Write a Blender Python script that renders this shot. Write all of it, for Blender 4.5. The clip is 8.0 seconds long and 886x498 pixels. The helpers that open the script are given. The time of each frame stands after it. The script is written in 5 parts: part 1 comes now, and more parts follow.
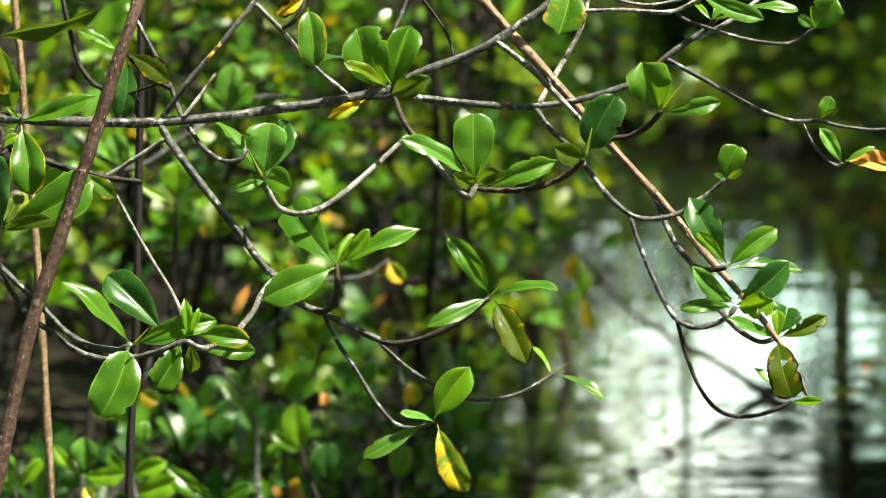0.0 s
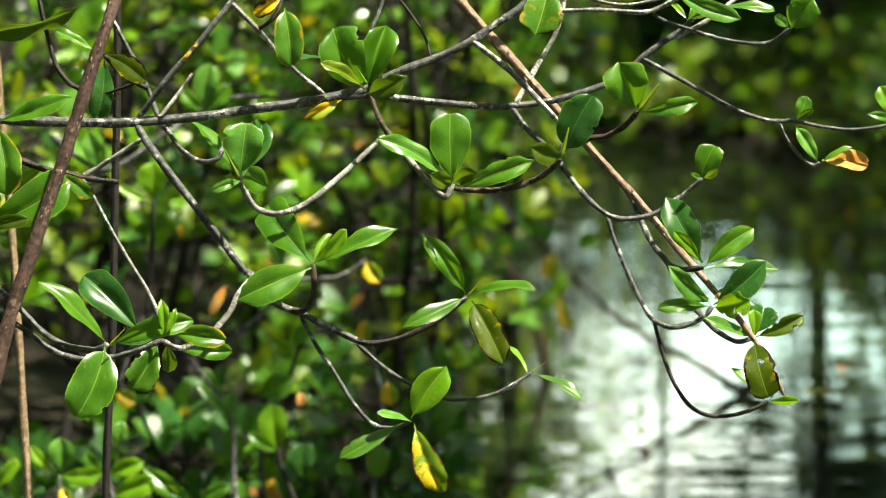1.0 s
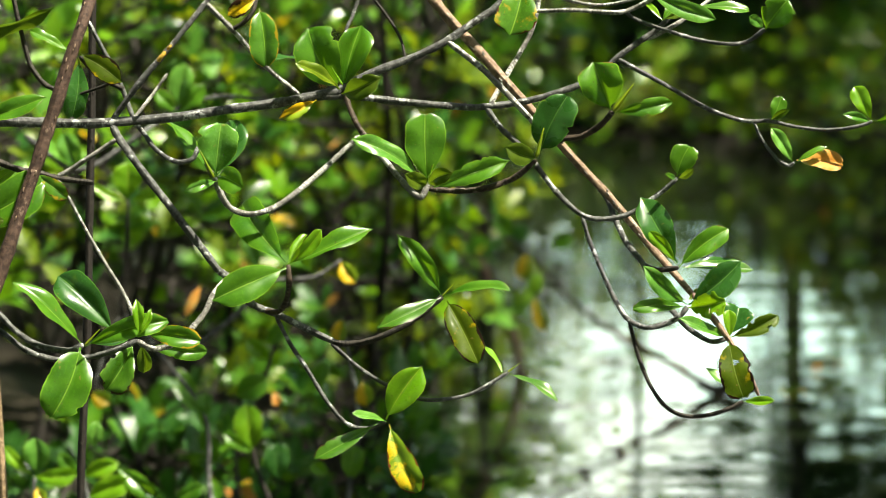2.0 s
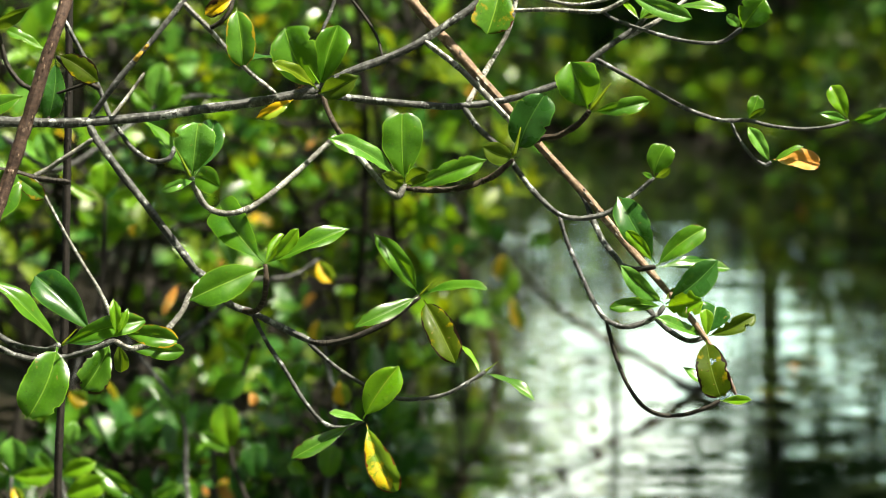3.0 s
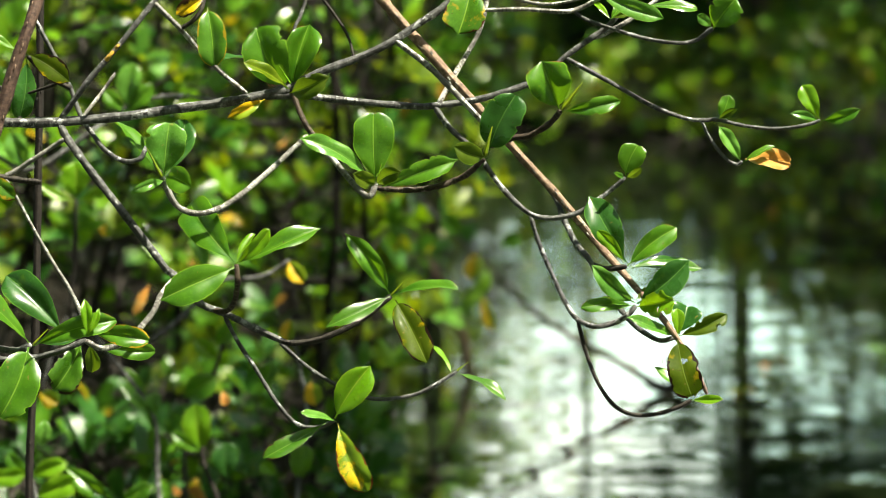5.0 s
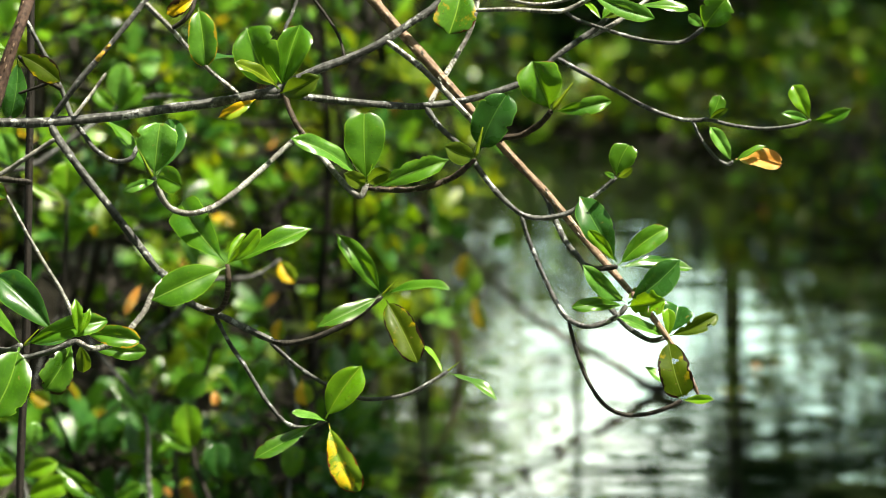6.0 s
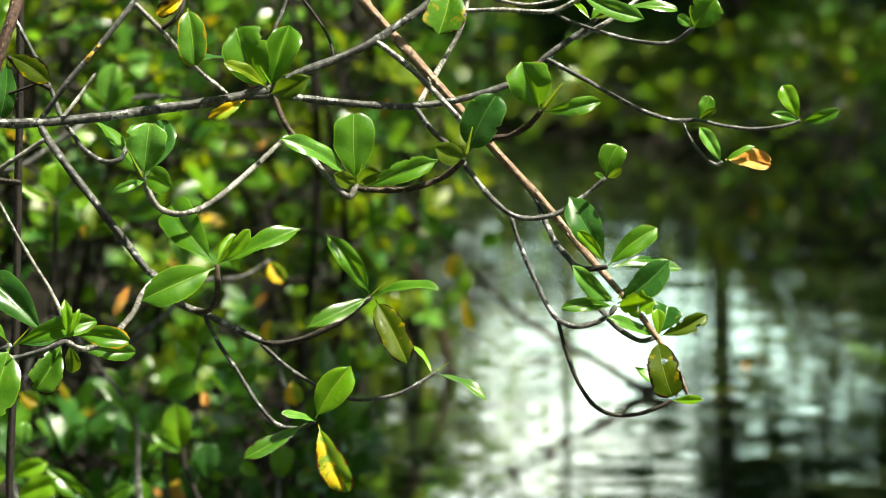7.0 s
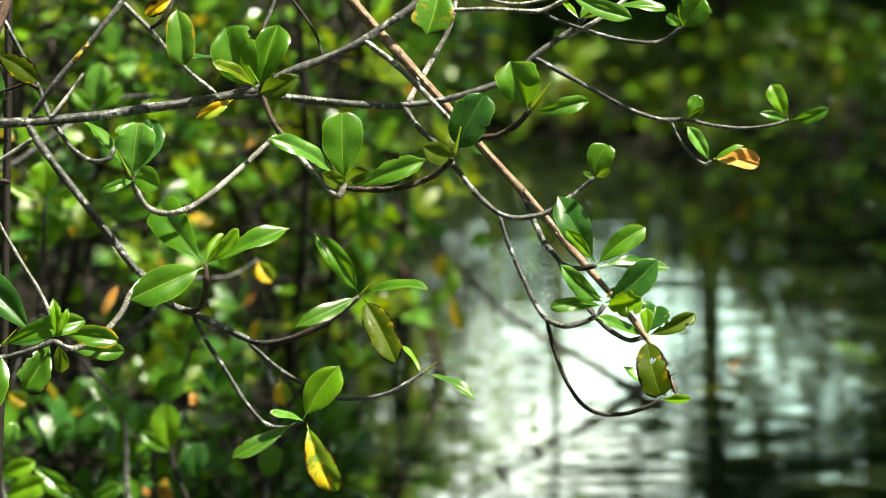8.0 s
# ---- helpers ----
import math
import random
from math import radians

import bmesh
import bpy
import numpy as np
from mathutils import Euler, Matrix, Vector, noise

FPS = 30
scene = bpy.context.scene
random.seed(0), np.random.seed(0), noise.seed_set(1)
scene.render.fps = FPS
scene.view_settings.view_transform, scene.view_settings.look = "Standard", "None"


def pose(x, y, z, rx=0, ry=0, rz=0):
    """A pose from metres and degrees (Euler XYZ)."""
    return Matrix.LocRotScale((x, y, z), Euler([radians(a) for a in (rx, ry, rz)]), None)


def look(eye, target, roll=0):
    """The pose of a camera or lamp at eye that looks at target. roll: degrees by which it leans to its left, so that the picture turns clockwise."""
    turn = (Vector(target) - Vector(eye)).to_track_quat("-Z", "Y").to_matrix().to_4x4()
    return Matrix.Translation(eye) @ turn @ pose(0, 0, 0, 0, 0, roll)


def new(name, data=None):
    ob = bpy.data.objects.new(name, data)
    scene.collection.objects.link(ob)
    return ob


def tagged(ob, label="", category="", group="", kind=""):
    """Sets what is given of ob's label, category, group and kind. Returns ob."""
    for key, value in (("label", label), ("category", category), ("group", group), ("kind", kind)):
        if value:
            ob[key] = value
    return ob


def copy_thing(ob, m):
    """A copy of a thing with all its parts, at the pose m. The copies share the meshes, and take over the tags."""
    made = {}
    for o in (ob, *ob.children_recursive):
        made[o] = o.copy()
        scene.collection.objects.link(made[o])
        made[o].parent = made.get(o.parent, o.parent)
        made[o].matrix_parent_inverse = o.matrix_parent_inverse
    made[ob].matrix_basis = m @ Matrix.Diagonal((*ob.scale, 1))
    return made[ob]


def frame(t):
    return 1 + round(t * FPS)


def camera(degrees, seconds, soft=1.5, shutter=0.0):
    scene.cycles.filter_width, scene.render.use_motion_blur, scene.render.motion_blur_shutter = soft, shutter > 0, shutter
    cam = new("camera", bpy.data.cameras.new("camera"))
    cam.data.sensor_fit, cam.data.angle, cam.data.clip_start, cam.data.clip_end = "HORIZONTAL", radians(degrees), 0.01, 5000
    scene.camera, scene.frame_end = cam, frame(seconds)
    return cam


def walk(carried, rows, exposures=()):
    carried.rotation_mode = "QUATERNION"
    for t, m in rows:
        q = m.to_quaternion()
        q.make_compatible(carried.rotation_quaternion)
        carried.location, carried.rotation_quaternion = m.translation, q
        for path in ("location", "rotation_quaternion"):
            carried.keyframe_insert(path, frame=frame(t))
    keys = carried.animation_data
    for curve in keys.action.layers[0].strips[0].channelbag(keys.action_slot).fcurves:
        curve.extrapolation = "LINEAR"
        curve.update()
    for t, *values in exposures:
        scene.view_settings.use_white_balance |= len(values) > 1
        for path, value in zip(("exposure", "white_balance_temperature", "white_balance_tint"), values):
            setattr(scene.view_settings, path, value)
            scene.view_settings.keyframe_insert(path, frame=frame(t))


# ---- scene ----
# ---- the camera: it turns slowly to the right on the spot ----
EXPOSURE = 1.6
cam = camera(12.0, 8.0, soft=1.0)
EYE = (0.0, 0.0, 1.5)
cam.data.dof.use_dof = True
cam.data.dof.focus_distance = 5.76
cam.data.dof.aperture_fstop = 5.6
cam.data.dof.aperture_blades = 0
TURNS = [(0.0, 0.891, -5.500), (0.5, 0.743, -5.488), (1.0, 0.574, -5.501), (1.5, 0.404, -5.494), (3.0, -0.080, -5.505),
         (3.5, -0.202, -5.497), (4.0, -0.302, -5.505), (4.5, -0.395, -5.508), (6.0, -0.596, -5.508), (6.5, -0.664, -5.514),
         (7.0, -0.739, -5.503), (7.5, -0.814, -5.511), (8.0, -0.896, -5.511)]
walk(cam, [(t, pose(*EYE, 90 + tilt, 0, turn)) for t, turn, tilt in TURNS], exposures=[(0.0, EXPOSURE, 7250, 2), (8.0, EXPOSURE, 7250, 2)])

# ---- sky and sun ----
SUN_AT = Vector((0.42, -0.30, 0.95)).normalized()
world = bpy.data.worlds.new("sky")
scene.world = world
world.use_nodes = True
sky = world.node_tree.nodes.new("ShaderNodeTexSky")
sky.sky_type = "NISHITA"
sky.sun_disc = False
sky.sun_elevation = math.asin(SUN_AT.z)
sky.sun_rotation = math.atan2(SUN_AT.x, SUN_AT.y)
sky.air_density, sky.dust_density, sky.ozone_density = 1.0, 2.0, 1.0
world.node_tree.links.new(sky.outputs["Color"], world.node_tree.nodes["Background"].inputs["Color"])
world.node_tree.nodes["Background"].inputs["Strength"].default_value = 0.06
lamp = bpy.data.lights.new("sun", "SUN")
lamp.energy, lamp.angle, lamp.color = 5.0, radians(0.5), (1.0, 0.95, 0.86)
new("sun", lamp).matrix_world = look(SUN_AT * 50, (0, 0, 0))


# ---- materials ----
class Nodes:
    """A small helper to write node materials in a few lines."""

    def __init__(self, name):
        self.mat = bpy.data.materials.new(name)
        self.mat.use_nodes = True
        self.tree = self.mat.node_tree
        self.shader = self.tree.nodes["Principled BSDF"]
        self.out = self.tree.nodes["Material Output"]

    def add(self, kind, **values):
        node = self.tree.nodes.new(kind)
        for key, value in values.items():
            if key in node.inputs:
                self.put(node, key, value)
        return node

    def put(self, node, key, value):
        if isinstance(value, bpy.types.NodeSocket):
            self.tree.links.new(value, node.inputs[key])
        else:
            node.inputs[key].default_value = value

    def math(self, op, a, b=0.0, clamp=False):
        node = self.tree.nodes.new("ShaderNodeMath")
        node.operation, node.use_clamp = op, clamp
        self.put(node, 0, a), self.put(node, 1, b)
        return node.outputs[0]

    def mix(self, amount, a, b, blend="MIX"):
        node = self.tree.nodes.new("ShaderNodeMix")
        node.data_type, node.blend_type = "RGBA", blend
        self.put(node, 0, amount), self.put(node, 6, a), self.put(node, 7, b)
        return node.outputs[2]

    def step(self, value, low, high):
        node = self.tree.nodes.new("ShaderNodeMapRange")
        node.interpolation_type = "SMOOTHSTEP"
        self.put(node, 0, value), self.put(node, 1, low), self.put(node, 2, high)
        return node.outputs[0]

    def noise(self, where, scale, detail=3.0, rough=0.55):
        return self.add("ShaderNodeTexNoise", Vector=where, Scale=scale, Detail=detail, Roughness=rough).outputs[0]

    def bump(self, height, strength, distance):
        return self.add("ShaderNodeBump", Height=height, Strength=strength, Distance=distance).outputs[0]


def rgb(r, g, b):
    return (r, g, b, 1.0)


def leaf_material(name, dark, light, glow, patch=None, patches=0.5, rim=None, rims=0.8, gloss=0.35, through_light=0.36, sided=0.0, shine=0.6):
    """A leathery leaf: midrib and side veins along its UVs, mottling, spots, a discoloured rim, light coming through it."""
    n = Nodes(name)
    uv = n.add("ShaderNodeUVMap").outputs[0]
    split = n.add("ShaderNodeSeparateXYZ", Vector=uv)
    info = n.add("ShaderNodeObjectInfo").outputs["Random"]
    where = n.add("ShaderNodeTexCoord").outputs["Object"]
    shift = n.add("ShaderNodeVectorMath", **{})
    shift.operation = "ADD"
    n.put(shift, 0, where)
    offset = n.add("ShaderNodeCombineXYZ", X=n.math("MULTIPLY", info, 7.0), Y=n.math("MULTIPLY", info, 3.0), Z=info)
    n.put(shift, 1, offset.outputs[0])
    place = shift.outputs[0]
    side = n.math("ABSOLUTE", n.math("SUBTRACT", split.outputs[0], 0.5))
    broad = n.noise(place, 22.0, 3.0)
    fine = n.noise(place, 260.0, 4.0)
    colour = n.mix(n.step(broad, 0.3, 0.7), rgb(*dark), rgb(*light))
    colour = n.mix(n.math("MULTIPLY", n.step(fine, 0.45, 0.75), 0.35), colour, rgb(*[c * 1.5 for c in light]))
    along = n.math("ADD", n.math("MULTIPLY", split.outputs[1], 110.0), n.math("MULTIPLY", side, -70.0))
    along = n.math("ADD", along, n.math("MULTIPLY", n.noise(place, 60.0, 2.0), 9.0))
    veins = n.math("MULTIPLY", n.step(n.math("SINE", along), 0.6, 1.0), n.step(broad, 0.35, 0.75))
    colour = n.mix(n.math("MULTIPLY", veins, 0.04), colour, rgb(*glow))
    rib = n.math("SUBTRACT", 1.0, n.step(side, 0.006, 0.024))
    colour = n.mix(n.math("MULTIPLY", rib, 0.6), colour, rgb(*[min(0.6, c * 1.2 + 0.06) for c in glow]))
    lit = n.mix(0.55, colour, rgb(*glow))

    def stain(mask, tint, strength=1.0):
        amount = n.math("MULTIPLY", mask, strength)
        return n.mix(amount, colour, rgb(*tint)), n.mix(amount, lit, rgb(*tint))

    margin = n.math("ADD", n.math("MULTIPLY", side, 2.0), n.math("MULTIPLY", n.math("SUBTRACT", broad, 0.5), 0.10))
    colour, lit = stain(n.step(margin, 0.93, 0.98), [min(0.7, c * 1.25 + 0.03) for c in glow], 0.55)
    blotch = n.step(n.noise(place, 34.0, 5.0, 0.7), 0.60, 0.74)
    colour, lit = stain(blotch, [glow[0] * 1.1, glow[1] * 0.8, glow[2]], 0.38)
    if patch:
        spots = n.step(n.math("ADD", n.noise(place, 52.0, 5.0, 0.65), n.math("ADD", n.math("MULTIPLY", side, 0.3), n.math("MULTIPLY", n.math("SUBTRACT", split.outputs[0], 0.5), sided))), 0.70 - 0.3 * patches, 0.84 - 0.3 * patches)
        colour, lit = stain(spots, patch)
    scars = n.step(n.noise(place, 120.0, 2.0, 0.6), 0.70, 0.74)
    colour, lit = stain(scars, (0.30, 0.24, 0.05), 0.7)
    specks = n.step(n.noise(place, 330.0, 2.0), 0.68, 0.75)
    colour, lit = stain(specks, (0.09, 0.045, 0.015), 0.7)
    if rim:
        edge = n.math("ADD", n.math("MULTIPLY", side, 2.0), n.math("MULTIPLY", n.step(split.outputs[1], 0.8, 1.0), 0.25))
        edge = n.math("ADD", edge, n.math("MULTIPLY", n.math("SUBTRACT", n.noise(place, 70.0, 3.0), 0.5), 0.7))
        colour, lit = stain(n.step(edge, rims, rims + 0.06), rim)
    age = n.math("MULTIPLY", info, 0.45)
    colour = n.mix(age, colour, rgb(0.55, 0.66, 0.62), "MULTIPLY")
    lit = n.mix(age, lit, rgb(0.60, 0.72, 0.60), "MULTIPLY")
    n.put(n.shader, "Base Color", colour)
    n.put(n.shader, "Roughness", n.math("ADD", n.math("MULTIPLY", broad, 0.22), n.math("ADD", n.math("MULTIPLY", specks, 0.2), gloss - 0.14)))
    n.put(n.shader, "Coat Weight", shine * 0.35)
    n.put(n.shader, "Coat Roughness", 0.16)
    n.put(n.shader, "Specular IOR Level", shine)
    height = n.math("ADD", n.math("MULTIPLY", rib, -1.0), n.math("MULTIPLY", broad, 1.2))
    n.put(n.shader, "Normal", n.bump(height, 0.5, 0.0022))
    thin = n.add("ShaderNodeBsdfTranslucent", Color=lit)
    both = n.add("ShaderNodeMixShader", Fac=through_light)
    n.tree.links.new(n.shader.outputs[0], both.inputs[1])
    n.tree.links.new(thin.outputs[0], both.inputs[2])
    n.tree.links.new(both.outputs[0], n.out.inputs[0])
    return n.mat


BROWN = (0.045, 0.018, 0.008)
DRY = (0.22, 0.13, 0.02)
lime = leaf_material("leaf_lime", (0.085, 0.155, 0.006), (0.16, 0.24, 0.010), (0.42, 0.47, 0.010), through_light=0.42)
fresh = leaf_material("leaf_fresh", (0.042, 0.145, 0.009), (0.092, 0.240, 0.014), (0.24, 0.47, 0.010), rim=DRY, rims=1.10, through_light=0.40)
young = leaf_material("leaf_young", (0.11, 0.28, 0.010), (0.18, 0.38, 0.013), (0.38, 0.60, 0.012), gloss=0.34, through_light=0.42)
deep = leaf_material("leaf_deep", (0.022, 0.088, 0.016), (0.042, 0.142, 0.024), (0.12, 0.31, 0.018), gloss=0.30)
pale = leaf_material("leaf_pale", (0.07, 0.21, 0.025), (0.14, 0.33, 0.05), (0.24, 0.48, 0.03), gloss=0.30)
olive = leaf_material("leaf_olive", (0.050, 0.095, 0.006), (0.085, 0.13, 0.010), (0.20, 0.31, 0.01), gloss=0.45, through_light=0.42, shine=0.25)
mottled = leaf_material("leaf_mottled", (0.05, 0.15, 0.012), (0.10, 0.25, 0.02), (0.26, 0.44, 0.015), (0.48, 0.32, 0.02), 0.30, (0.10, 0.03, 0.01), 0.95)
rimmed = leaf_material("leaf_rimmed", (0.04, 0.125, 0.010), (0.08, 0.20, 0.016), (0.20, 0.38, 0.015), rim=BROWN, rims=0.93)
dying = leaf_material("leaf_dying", (0.050, 0.088, 0.005), (0.090, 0.130, 0.007), (0.22, 0.31, 0.01), (0.45, 0.33, 0.01), 0.16, (0.022, 0.010, 0.006), 0.86, gloss=0.5, through_light=0.48, shine=0.15)
yellow = leaf_material("leaf_yellow", (0.60, 0.36, 0.012), (0.75, 0.50, 0.02), (0.80, 0.50, 0.02), (0.24, 0.35, 0.02), 0.60, (0.10, 0.03, 0.01), 0.98, sided=-0.9, shine=0.35)
gilded = leaf_material("leaf_gilded", (0.045, 0.14, 0.010), (0.09, 0.235, 0.018), (0.25, 0.46, 0.014), rim=(0.52, 0.33, 0.02), rims=0.90)
scorched = leaf_material("leaf_scorched", (0.62, 0.38, 0.012), (0.75, 0.50, 0.02), (0.80, 0.50, 0.02), (0.040, 0.018, 0.008), 0.52, BROWN, 0.80, shine=0.3)
turning = leaf_material("leaf_turning", (0.52, 0.36, 0.012), (0.66, 0.48, 0.02), (0.72, 0.50, 0.02), (0.16, 0.27, 0.015), 1.0, (0.16, 0.04, 0.01), 0.92, sided=-0.38, shine=0.45)
orange = leaf_material("leaf_orange", (0.64, 0.24, 0.04), (0.76, 0.36, 0.09), (0.80, 0.33, 0.05), (0.66, 0.46, 0.18), 0.30, (0.14, 0.05, 0.02), 1.0, gloss=0.45, shine=0.25)
bud_green = leaf_material("leaf_bud", (0.13, 0.22, 0.010), (0.22, 0.28, 0.012), (0.36, 0.40, 0.012))


def bark_material(name, dark, light, lichen, amount, rings=1.0, scar=None, crack=0.6):
    """Mangrove bark: grey skin with pale crusts, dark cracks and the ring scars of old leaves."""
    n = Nodes(name)
    uv = n.add("ShaderNodeUVMap").outputs[0]
    split = n.add("ShaderNodeSeparateXYZ", Vector=uv)
    where = n.add("ShaderNodeTexCoord").outputs["Object"]
    broad, mid, fine = n.noise(where, 28.0, 4.0), n.noise(where, 130.0, 4.0, 0.65), n.noise(where, 620.0, 3.0)
    colour = n.mix(n.step(mid, 0.35, 0.65), rgb(*dark), rgb(*light))
    crust = n.step(n.math("ADD", n.math("MULTIPLY", broad, 0.6), n.math("MULTIPLY", mid, 0.4)), 0.66 - 0.25 * amount, 0.72 - 0.25 * amount)
    colour = n.mix(n.math("MULTIPLY", crust, 0.8), colour, rgb(*lichen))
    wobble = n.math("MULTIPLY", n.noise(where, 70.0, 3.0), 9.0)
    ring = n.math("SINE", n.math("ADD", n.math("MULTIPLY", split.outputs[1], 1150.0), wobble))
    scars = n.math("MULTIPLY", n.step(ring, 0.5, 0.95), n.step(n.noise(where, 45.0, 3.0), 0.42, 0.62))
    colour = n.mix(n.math("MULTIPLY", scars, min(0.9, 0.75 * rings)), colour, rgb(*(scar or [c * 0.35 for c in dark])))
    long_way = n.add("ShaderNodeMapping", Vector=uv, Scale=(5.0, 42.0, 1.0)).outputs[0]
    cracks = n.math("MAXIMUM", n.step(fine, 0.58, 0.72), n.step(n.noise(long_way, 2.0, 5.0, 0.7), 0.56, 0.66))
    colour = n.mix(n.math("MULTIPLY", cracks, crack), colour, rgb(*[c * 0.4 for c in dark]))
    pores = n.step(n.noise(where, 300.0, 2.0), 0.66, 0.72)
    colour = n.mix(n.math("MULTIPLY", pores, 0.5), colour, rgb(*[min(0.6, c * 1.9) for c in light]))
    n.put(n.shader, "Base Color", colour)
    n.put(n.shader, "Roughness", 0.72)
    n.put(n.shader, "Specular IOR Level", 0.3)
    height = n.math("ADD", n.math("MULTIPLY", mid, 1.0), n.math("SUBTRACT", n.math("MULTIPLY", fine, 0.6), n.math("MULTIPLY", scars, 0.7 * rings)))
    n.put(n.shader, "Normal", n.bump(height, 0.7, 0.0016))
    return n.mat


bark = bark_material("bark_grey", (0.042, 0.042, 0.042), (0.125, 0.127, 0.125), (0.44, 0.455, 0.455), 0.46, 0.4)
pale_bark = bark_material("bark_pale", (0.11, 0.105, 0.095), (0.24, 0.235, 0.22), (0.55, 0.55, 0.52), 0.6, 0.9)
dark_bark = bark_material("bark_dark", (0.014, 0.012, 0.010), (0.045, 0.038, 0.032), (0.26, 0.25, 0.23), 0.16)
root_bark = bark_material("bark_root", (0.15, 0.098, 0.068), (0.30, 0.205, 0.145), (0.42, 0.32, 0.25), 0.4, 0.0, crack=0.25)
ringed_bark = bark_material("bark_ringed", (0.020, 0.014, 0.010), (0.065, 0.045, 0.032), (0.30, 0.27, 0.23), 0.30, 0.6, scar=(0.24, 0.205, 0.165))
tan_bark = bark_material("bark_tan", (0.14, 0.095, 0.055), (0.30, 0.21, 0.125), (0.40, 0.31, 0.21), 0.3, 0.05)
brown_bark = bark_material("bark_brown", (0.040, 0.024, 0.019), (0.105, 0.064, 0.048), (0.24, 0.17, 0.13), 0.3, 0.0)
lichen_crust = bark_material("lichen_yellow", (0.30, 0.17, 0.02), (0.52, 0.34, 0.05), (0.60, 0.48, 0.20), 0.3, 0.0)
black_bark = bark_material("bark_black", (0.008, 0.006, 0.005), (0.018, 0.014, 0.011), (0.04, 0.035, 0.03), -0.5, 0.0)


def mud_material():
    n = Nodes("mud")
    where = n.add("ShaderNodeTexCoord").outputs["Object"]
    broad, fine = n.noise(where, 1.3, 5.0), n.noise(where, 24.0, 5.0, 0.7)
    colour = n.mix(n.step(broad, 0.35, 0.65), rgb(0.007, 0.006, 0.004), rgb(0.019, 0.015, 0.009))
    colour = n.mix(n.math("MULTIPLY", n.step(fine, 0.55, 0.7), 0.6), colour, rgb(0.040, 0.028, 0.014))
    n.put(n.shader, "Base Color", colour)
    n.put(n.shader, "Roughness", n.math("SUBTRACT", 0.95, n.math("MULTIPLY", n.step(broad, 0.5, 0.7), 0.45)))
    n.put(n.shader, "Specular IOR Level", 0.2)
    n.put(n.shader, "Normal", n.bump(fine, 0.8, 0.03))
    return n.mat


def water_material():
    """Dark still creek water, ruffled by small waves that run across the creek."""
    n = Nodes("creek_water")
    where = n.add("ShaderNodeTexCoord").outputs["Object"]
    stretch = n.add("ShaderNodeMapping", Vector=where, Rotation=(0.0, 0.0, 0.06), Scale=(0.26, 1.0, 1.0)).outputs[0]
    long, short = n.noise(stretch, 1.5, 1.0, 0.4), n.noise(stretch, 4.2, 0.6, 0.5)
    n.put(n.shader, "Base Color", rgb(0.011, 0.017, 0.007))
    n.put(n.shader, "Roughness", 0.03)
    n.put(n.shader, "IOR", 1.33)
    height = n.math("ADD", n.math("MULTIPLY", long, 0.4), n.math("MULTIPLY", short, 1.0))
    n.put(n.shader, "Normal", n.bump(height, 1.0, 0.0031))
    return n.mat


mud, water = mud_material(), water_material()


# ---- mesh helpers ----
def mesh_object(name, verts, faces, material, uvs=None, smooth=True):
    mesh = bpy.data.meshes.new(name)
    mesh.from_pydata([tuple(v) for v in verts], [], faces)
    if uvs is not None:
        layer = mesh.uv_layers.new(name="UVMap")
        flat = np.asarray(uvs, dtype=np.float32)[[i for f in faces for i in f]]
        layer.data.foreach_set("uv", flat.ravel())
    if smooth:
        mesh.polygons.foreach_set("use_smooth", [True] * len(mesh.polygons))
    mesh.materials.append(material)
    return mesh


def thing(name, place, label, category, group="", kind=""):
    ob = new(name)
    ob.location = place
    ob.empty_display_size = 0.05
    return tagged(ob, label, category, group, kind)


def hang(ob, parent):
    """Make ob, given in world places, a part of parent."""
    ob.parent = parent
    if parent.type == "EMPTY":
        ob.matrix_parent_inverse = Matrix.Translation(-Vector(parent.location))
    return ob


def glide(points, steps=5):
    """A smooth line through the points."""
    p = [Vector(q) for q in points]
    p = [p[0] * 2 - p[1]] + p + [p[-1] * 2 - p[-2]]
    line = []
    for a, b, c, d in zip(p, p[1:], p[2:], p[3:]):
        for k in range(steps):
            t = k / steps
            line.append(0.5 * (2 * b + (c - a) * t + (2 * a - 5 * b + 4 * c - d) * t * t + (3 * b - a - 3 * c + d) * t ** 3))
    line.append(p[-2])
    return line


def tube(points, r0, r1, sides=9, steps=5, rough=0.09, seed=0):
    """Vertices, faces and UVs of a tapering, slightly knotty stem with closed ends."""
    line = glide(points, steps)
    rng = random.Random(seed)
    verts, uvs, faces = [], [], []
    normal, run = Vector((0, -1, 0.3)), 0.0
    count = len(line)
    for i, p in enumerate(line):
        ahead = (line[min(i + 1, count - 1)] - line[max(i - 1, 0)]).normalized()
        normal = (normal - ahead * normal.dot(ahead)).normalized()
        across = ahead.cross(normal)
        if i:
            run += (p - line[i - 1]).length
        radius = (r0 + (r1 - r0) * i / (count - 1)) * (1 + rng.uniform(-rough, rough))
        if i in (0, count - 1):
            radius *= 0.72
        for s in range(sides + 1):
            a = 2 * math.pi * s / sides
            lump = 1 + 0.06 * math.sin(3 * a + i * 0.7)
            verts.append(p + (normal * math.cos(a) + across * math.sin(a)) * radius * lump)
            uvs.append((s / sides, run))
    for i in range(count - 1):
        for s in range(sides):
            a = i * (sides + 1) + s
            faces.append((a, a + 1, a + sides + 2, a + sides + 1))
    faces.append(tuple(range(sides - 1, -1, -1)))
    last = (count - 1) * (sides + 1)
    faces.append(tuple(range(last, last + sides)))
    return verts, faces, uvs


made = [0]


